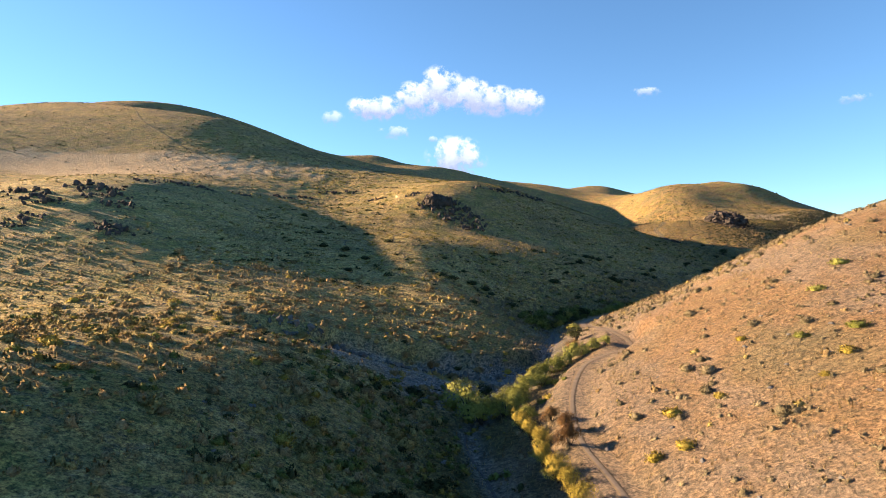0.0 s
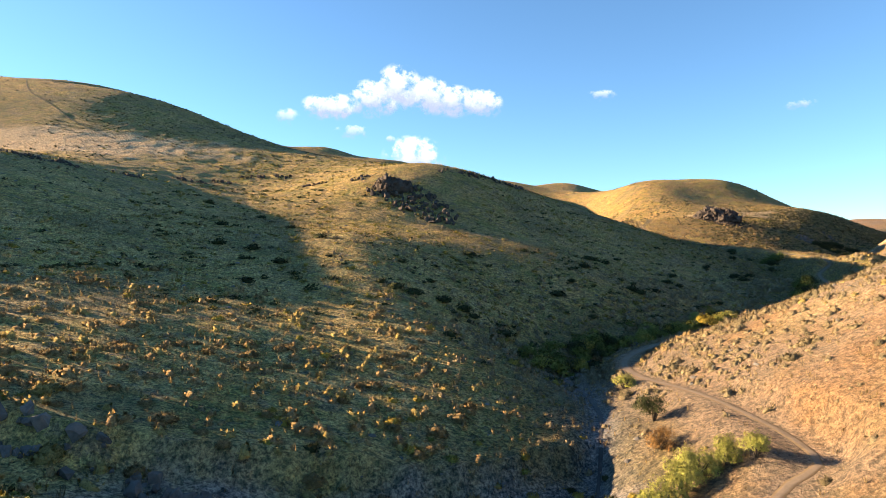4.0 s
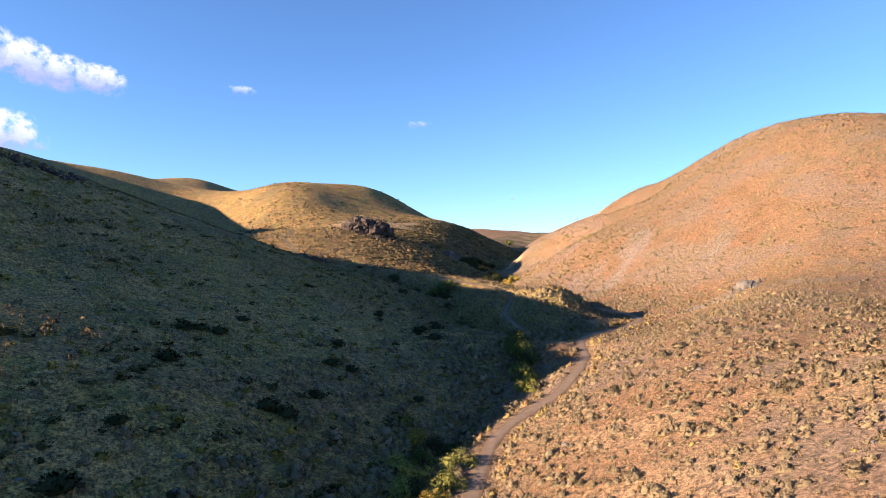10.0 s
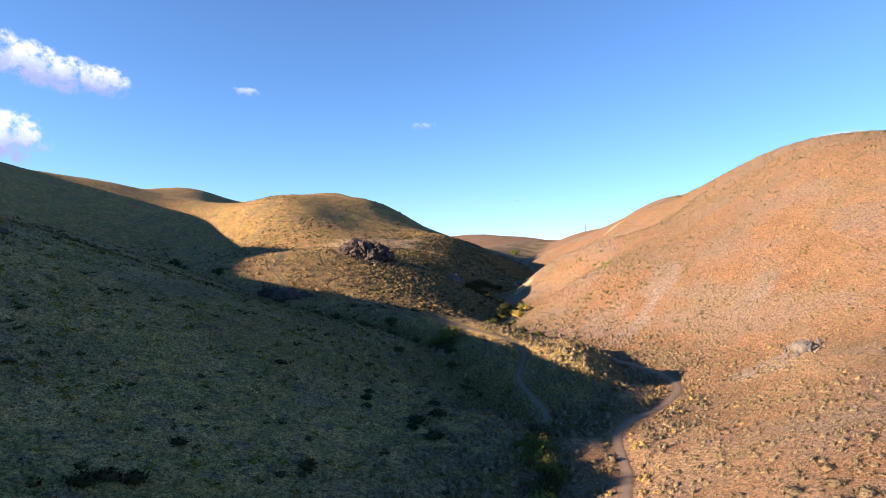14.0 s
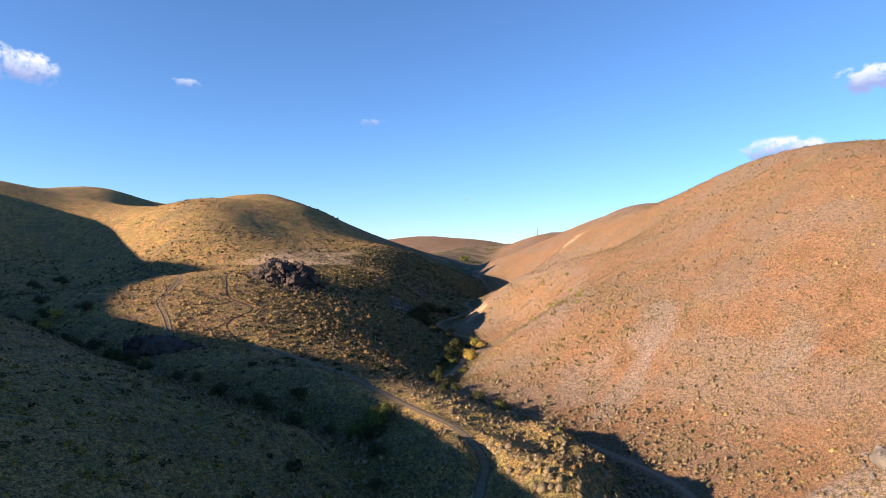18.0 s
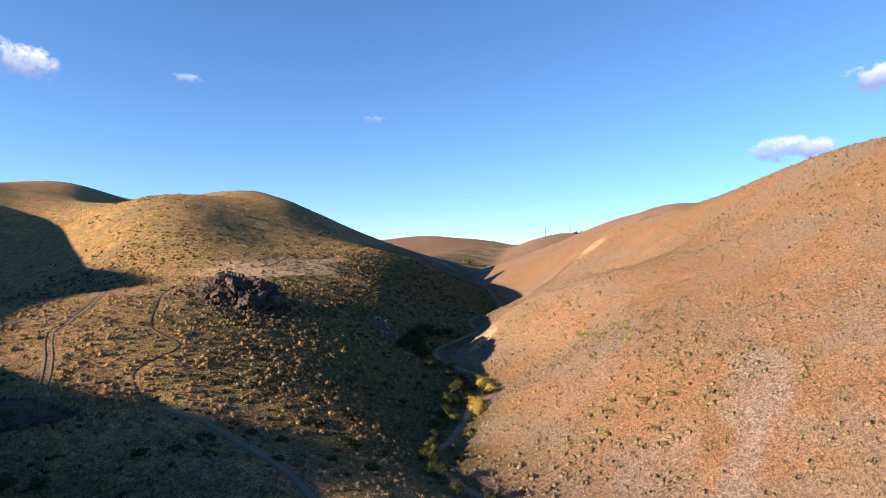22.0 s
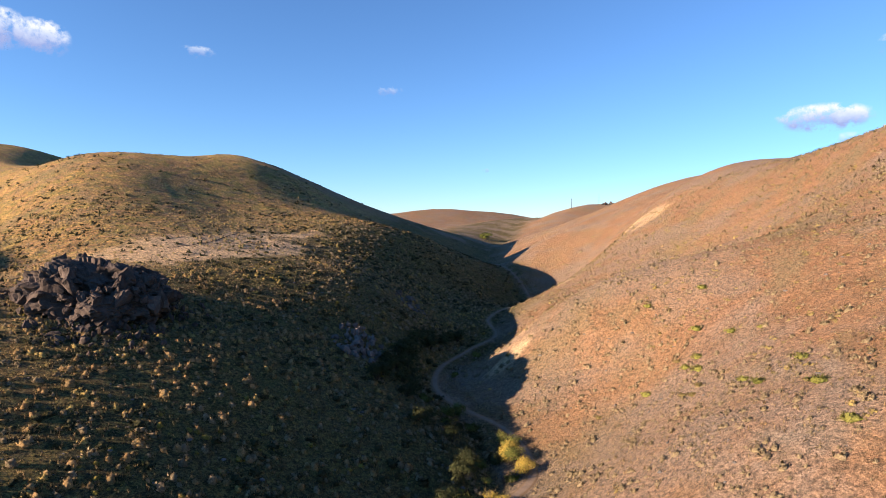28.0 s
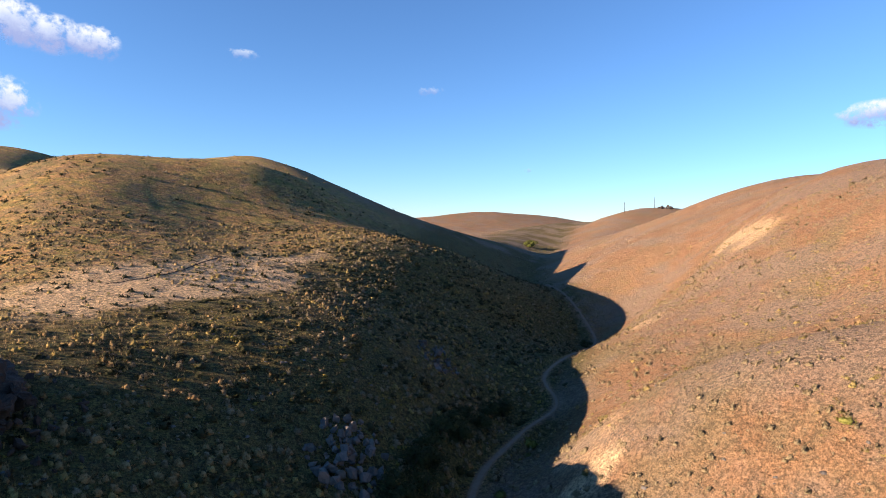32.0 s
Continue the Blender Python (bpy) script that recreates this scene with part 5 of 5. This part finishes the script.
# ---- bushes that stand alone close to the camera's way ----
OLIVE = [plant_mesh("foliage", q, WILLOW) for q in SHRUB_SHAPES]
OLIVE_CLUMP = [plant_mesh("foliage", bush(240, 680 + k, 0.105, 0.7, 8, 3), OLIVE_BROWN) for k in range(4)]
TAN_MESH = [plant_mesh("foliage", bush(240, 640 + k, 0.105, 0.85, 8, 3, 0.8), TAN) for k in range(4)]
SAGE_BUSH = [plant_mesh("foliage", bush(240, 600 + k, 0.105, 0.8, 8, 3), SAGE) for k in range(4)]
for x, y in [(193, 250), (195, 248), (191, 247), (182, 235), (184, 237), (196, 243), (189, 252), (186, 233), (199, 246), (173, 226), (205, 262), (208, 255), (200, 253), (180, 229), (29, 50), (33, 48), (36, 58), (40, 62)]:
    shrub("shrub", rnd.choice(OLIVE), rnd.choice(STEMS), x + rnd.uniform(-1, 1), y + rnd.uniform(-1, 1), 0.5 + 0.5 * rnd.random(), 0.7, "olive-green shrub on a stony orange slope", "shrub", "olive shrubs on the sunny slope")
xs, ys = scatter(700, 14, 92, 36, 132, lambda x, y: 0.55 * (east_of(x, y)[0] > 0.9) * clear_of_tracks(x, y) * (nearest(x, y, CREEK)[0] < 45), 91)
for x, y in list(zip(xs, ys))[:170]:
    shrub("sagebrush", rnd.choice(SAGE_BUSH), rnd.choice(STEMS), float(x), float(y), 0.4 + 0.45 * rnd.random() ** 1.5, 0.95, "grey-green sagebrush on a stony orange slope", "sagebrush", "sagebrush on the sunny slope")
xs, ys = scatter(900, -45, 6, 55, 112, lambda x, y: tan_density(x, y), 92)
for x, y in list(zip(xs, ys))[:170]:
    shrub("rabbitbrush", rnd.choice(TAN_MESH), rnd.choice(STEMS), float(x), float(y), 0.4 + 0.4 * rnd.random() ** 1.5, 0.9, "pale tan rabbitbrush in dry grass", "bush", "tan rabbitbrush on the grassy slope")

gr = random.Random(17)
for x, y in [(137, 226), (141, 233), (147, 240), (153, 246), (159, 251), (165, 255), (170, 260), (173, 266), (175, 272), (177, 279), (179, 285), (183, 291), (189, 297), (197, 302), (133, 212), (135, 219), (172, 270), (168, 259)]:
    tree("deep", x - gr.uniform(1.5, 4), y + gr.uniform(0.5, 2.5), 1.2 + 0.7 * gr.random(), "dark green willow bush along a shaded creek", 0.85)
GOLD_MESH = [plant_mesh("foliage", bush(320, 660 + k, 0.1, 0.9, 8, 3, 0.8), GOLD) for k in range(4)]
xs, ys = scatter(620, -46, 2, 36, 76, lambda x, y: 0.6 * (nearest(x, y, CREEK)[0] > 2.5) * (1 - bare_bank(x, y)) * (0.3 + 0.7 * fade(0.35, 0.55, 0.5 + 0.5 * roughness(x, y, 9, 99, 3))), 93)
for x, y in list(zip(xs, ys))[:215]:
    kind = gr.choice(("tan", "tan", "gold", "gold", "olive", "yellow") if x < -8 else ("tan", "olive", "deep", "gold"))
    shrub("rabbitbrush", gr.choice({"tan": TAN_MESH, "gold": GOLD_MESH, "yellow": YELLOW_MESH, "olive": OLIVE, "deep": DEEP_MESH}[kind]), gr.choice(STEMS), float(x), float(y), 0.42 + 0.5 * gr.random() ** 1.5, 0.9, {"tan": "pale tan rabbitbrush above an eroded bank", "gold": "golden-brown rabbitbrush above an eroded bank", "yellow": "yellow-flowering rabbitbrush above an eroded bank", "olive": "olive-green rabbitbrush above an eroded bank", "deep": "dark green shrub above an eroded bank"}[kind], "bush", "rabbitbrush near the bank")
xs, ys = scatter(90, -8, 14, 60, 82, lambda x, y: 0.7 * (1 - 0.8 * bare_bank(x, y)) * clear_of_tracks(x, y), 95)
for x, y in list(zip(xs, ys))[:36]:
    kind = gr.choice(("olive", "green", "gold"))
    shrub("shrub", gr.choice({"olive": OLIVE, "green": DEEP_MESH, "gold": YELLOW_MESH}[kind]), gr.choice(STEMS), float(x), float(y), 0.3 + 0.35 * gr.random(), 0.85, {"olive": "olive-green shrub in a gravel wash", "green": "dark green shrub in a gravel wash", "gold": "yellow-flowering shrub in a gravel wash"}[kind], "shrub", "shrubs in the wash")
for x, y in [(73, 284), (76, 292), (71, 297), (79, 305), (74, 309), (80, 316), (69, 320), (83, 273), (78, 268), (86, 296)]:
    tree("deep", x, y, 1.7 + 0.7 * gr.random(), "dense dark green bush in a shaded gully", 0.75, "bushes in the gully")
for k in range(26):
    f = 1.4 + 5.4 * k / 25
    (ax, ay), (bx, by) = GULLY[int(f)], GULLY[int(f) + 1]
    q = f - int(f)
    tree("deep", ax + (bx - ax) * q + gr.uniform(-4, 4), ay + (by - ay) * q + gr.uniform(-4, 4), 1.0 + 1.0 * gr.random(), "dark green bush in a shaded gully", 0.8, "bushes in the gully")

GREEN_MESH = [plant_mesh("foliage", q, GREEN) for q in SHRUB_SHAPES]
for x, y in [(105.3, 241.3), (109.9, 245.1), (116.6, 246.3), (119.4, 243.2), (114.8, 234.2), (122.1, 234.4), (101.6, 242), (127.8, 239.8), (108, 238), (125, 230), (131, 236)]:
    shrub("shrub", gr.choice(DEEP_MESH), gr.choice(STEMS), x, y, 0.8 + 0.6 * gr.random(), 0.75, "round dark green shrub on a shaded flat", "shrub", "dark shrubs on the shaded flat")
for x, y in [(185.5, 245.2), (186.7, 244), (184.6, 243.6), (166.1, 211.8), (161, 210.1), (158.7, 218.2), (158.6, 211.9), (168.6, 207.5), (161.9, 203.3), (150.9, 219.8), (153.7, 215.5), (154.4, 207.5), (156, 209.5), (159.5, 213.5), (157, 217), (152, 217), (186.7, 257.4), (195.3, 251.7)]:
    shrub("shrub", gr.choice(OLIVE_CLUMP), gr.choice(STEMS), x, y, 0.55 + 0.45 * gr.random(), 0.6, "yellow-olive low shrub on stony orange ground", "shrub", "olive shrubs on the sunny slope")
for x, y in [(183.6, 295.9), (192, 302.7), (177, 289.4), (200.3, 308.1), (208.4, 312.1), (212.4, 313.8), (183.4, 293.1), (171.7, 284.2), (202.4, 307.7), (179, 292), (188, 299), (196, 305), (174, 286.5), (186, 297)]:
    tree("deep", x - 0.8, y + 0.5, 1.6 + 0.7 * gr.random(), "dense dark green willow in a shaded creek bottom", 0.8)
for k in range(30):
    f = 6.9 + 3.2 * k / 29
    (ax, ay), (bx, by) = CREEK[int(f)], CREEK[int(f) + 1]
    q = f - int(f)
    tree(("willow", "green", "willow", "deep", "yellow")[k % 5], ax + (bx - ax) * q + gr.uniform(-2.2, 0.6), ay + (by - ay) * q + gr.uniform(-0.6, 2.2), 1.0 + 0.55 * gr.random(), ("olive-green willow bush in a creek bottom", "leafy green bush in a creek bottom", "olive-green willow bush in a creek bottom", "dark green bush in a creek bottom", "golden willow bush in a creek bottom")[k % 5], 0.85)
for x, y in [(165.7, 254.1), (173.9, 258), (175.8, 262.6), (164.3, 252.6)]:
    tree("yellow", x, y, 1.2 + 0.4 * gr.random(), "golden autumn willow beside a gravel track", 0.85)
for k in range(120):
    f = 7.0 + 16.0 * gr.random()
    (ax, ay), (bx, by) = CREEK[int(f)], CREEK[int(f) + 1]
    q, off = f - int(f), gr.uniform(-5, 2.2)
    long = math.hypot(bx - ax, by - ay)
    px, py = ax + (bx - ax) * q + (by - ay) / long * off, ay + (by - ay) * q - (bx - ax) / long * off
    if not clear_of_tracks(np.array([px]), np.array([py]))[0]:
        continue
    kind = gr.choice(("deep", "green", "olive", "deep") if py > 222 or py < 125 else ("green", "grey", "olive", "grey"))
    shrub("shrub", gr.choice({"deep": DEEP_MESH, "green": GREEN_MESH, "olive": OLIVE, "grey": SAGE_BUSH}[kind]), gr.choice(STEMS), px, py, 0.5 + 0.8 * gr.random() ** 1.5, 0.9, {"deep": "dark green shrub in a damp creek bottom", "green": "leafy green shrub in a damp creek bottom", "olive": "olive-green shrub in a damp creek bottom", "grey": "grey-green sagebrush in a damp creek bottom"}[kind], "shrub", "shrubs along the creek bottom")
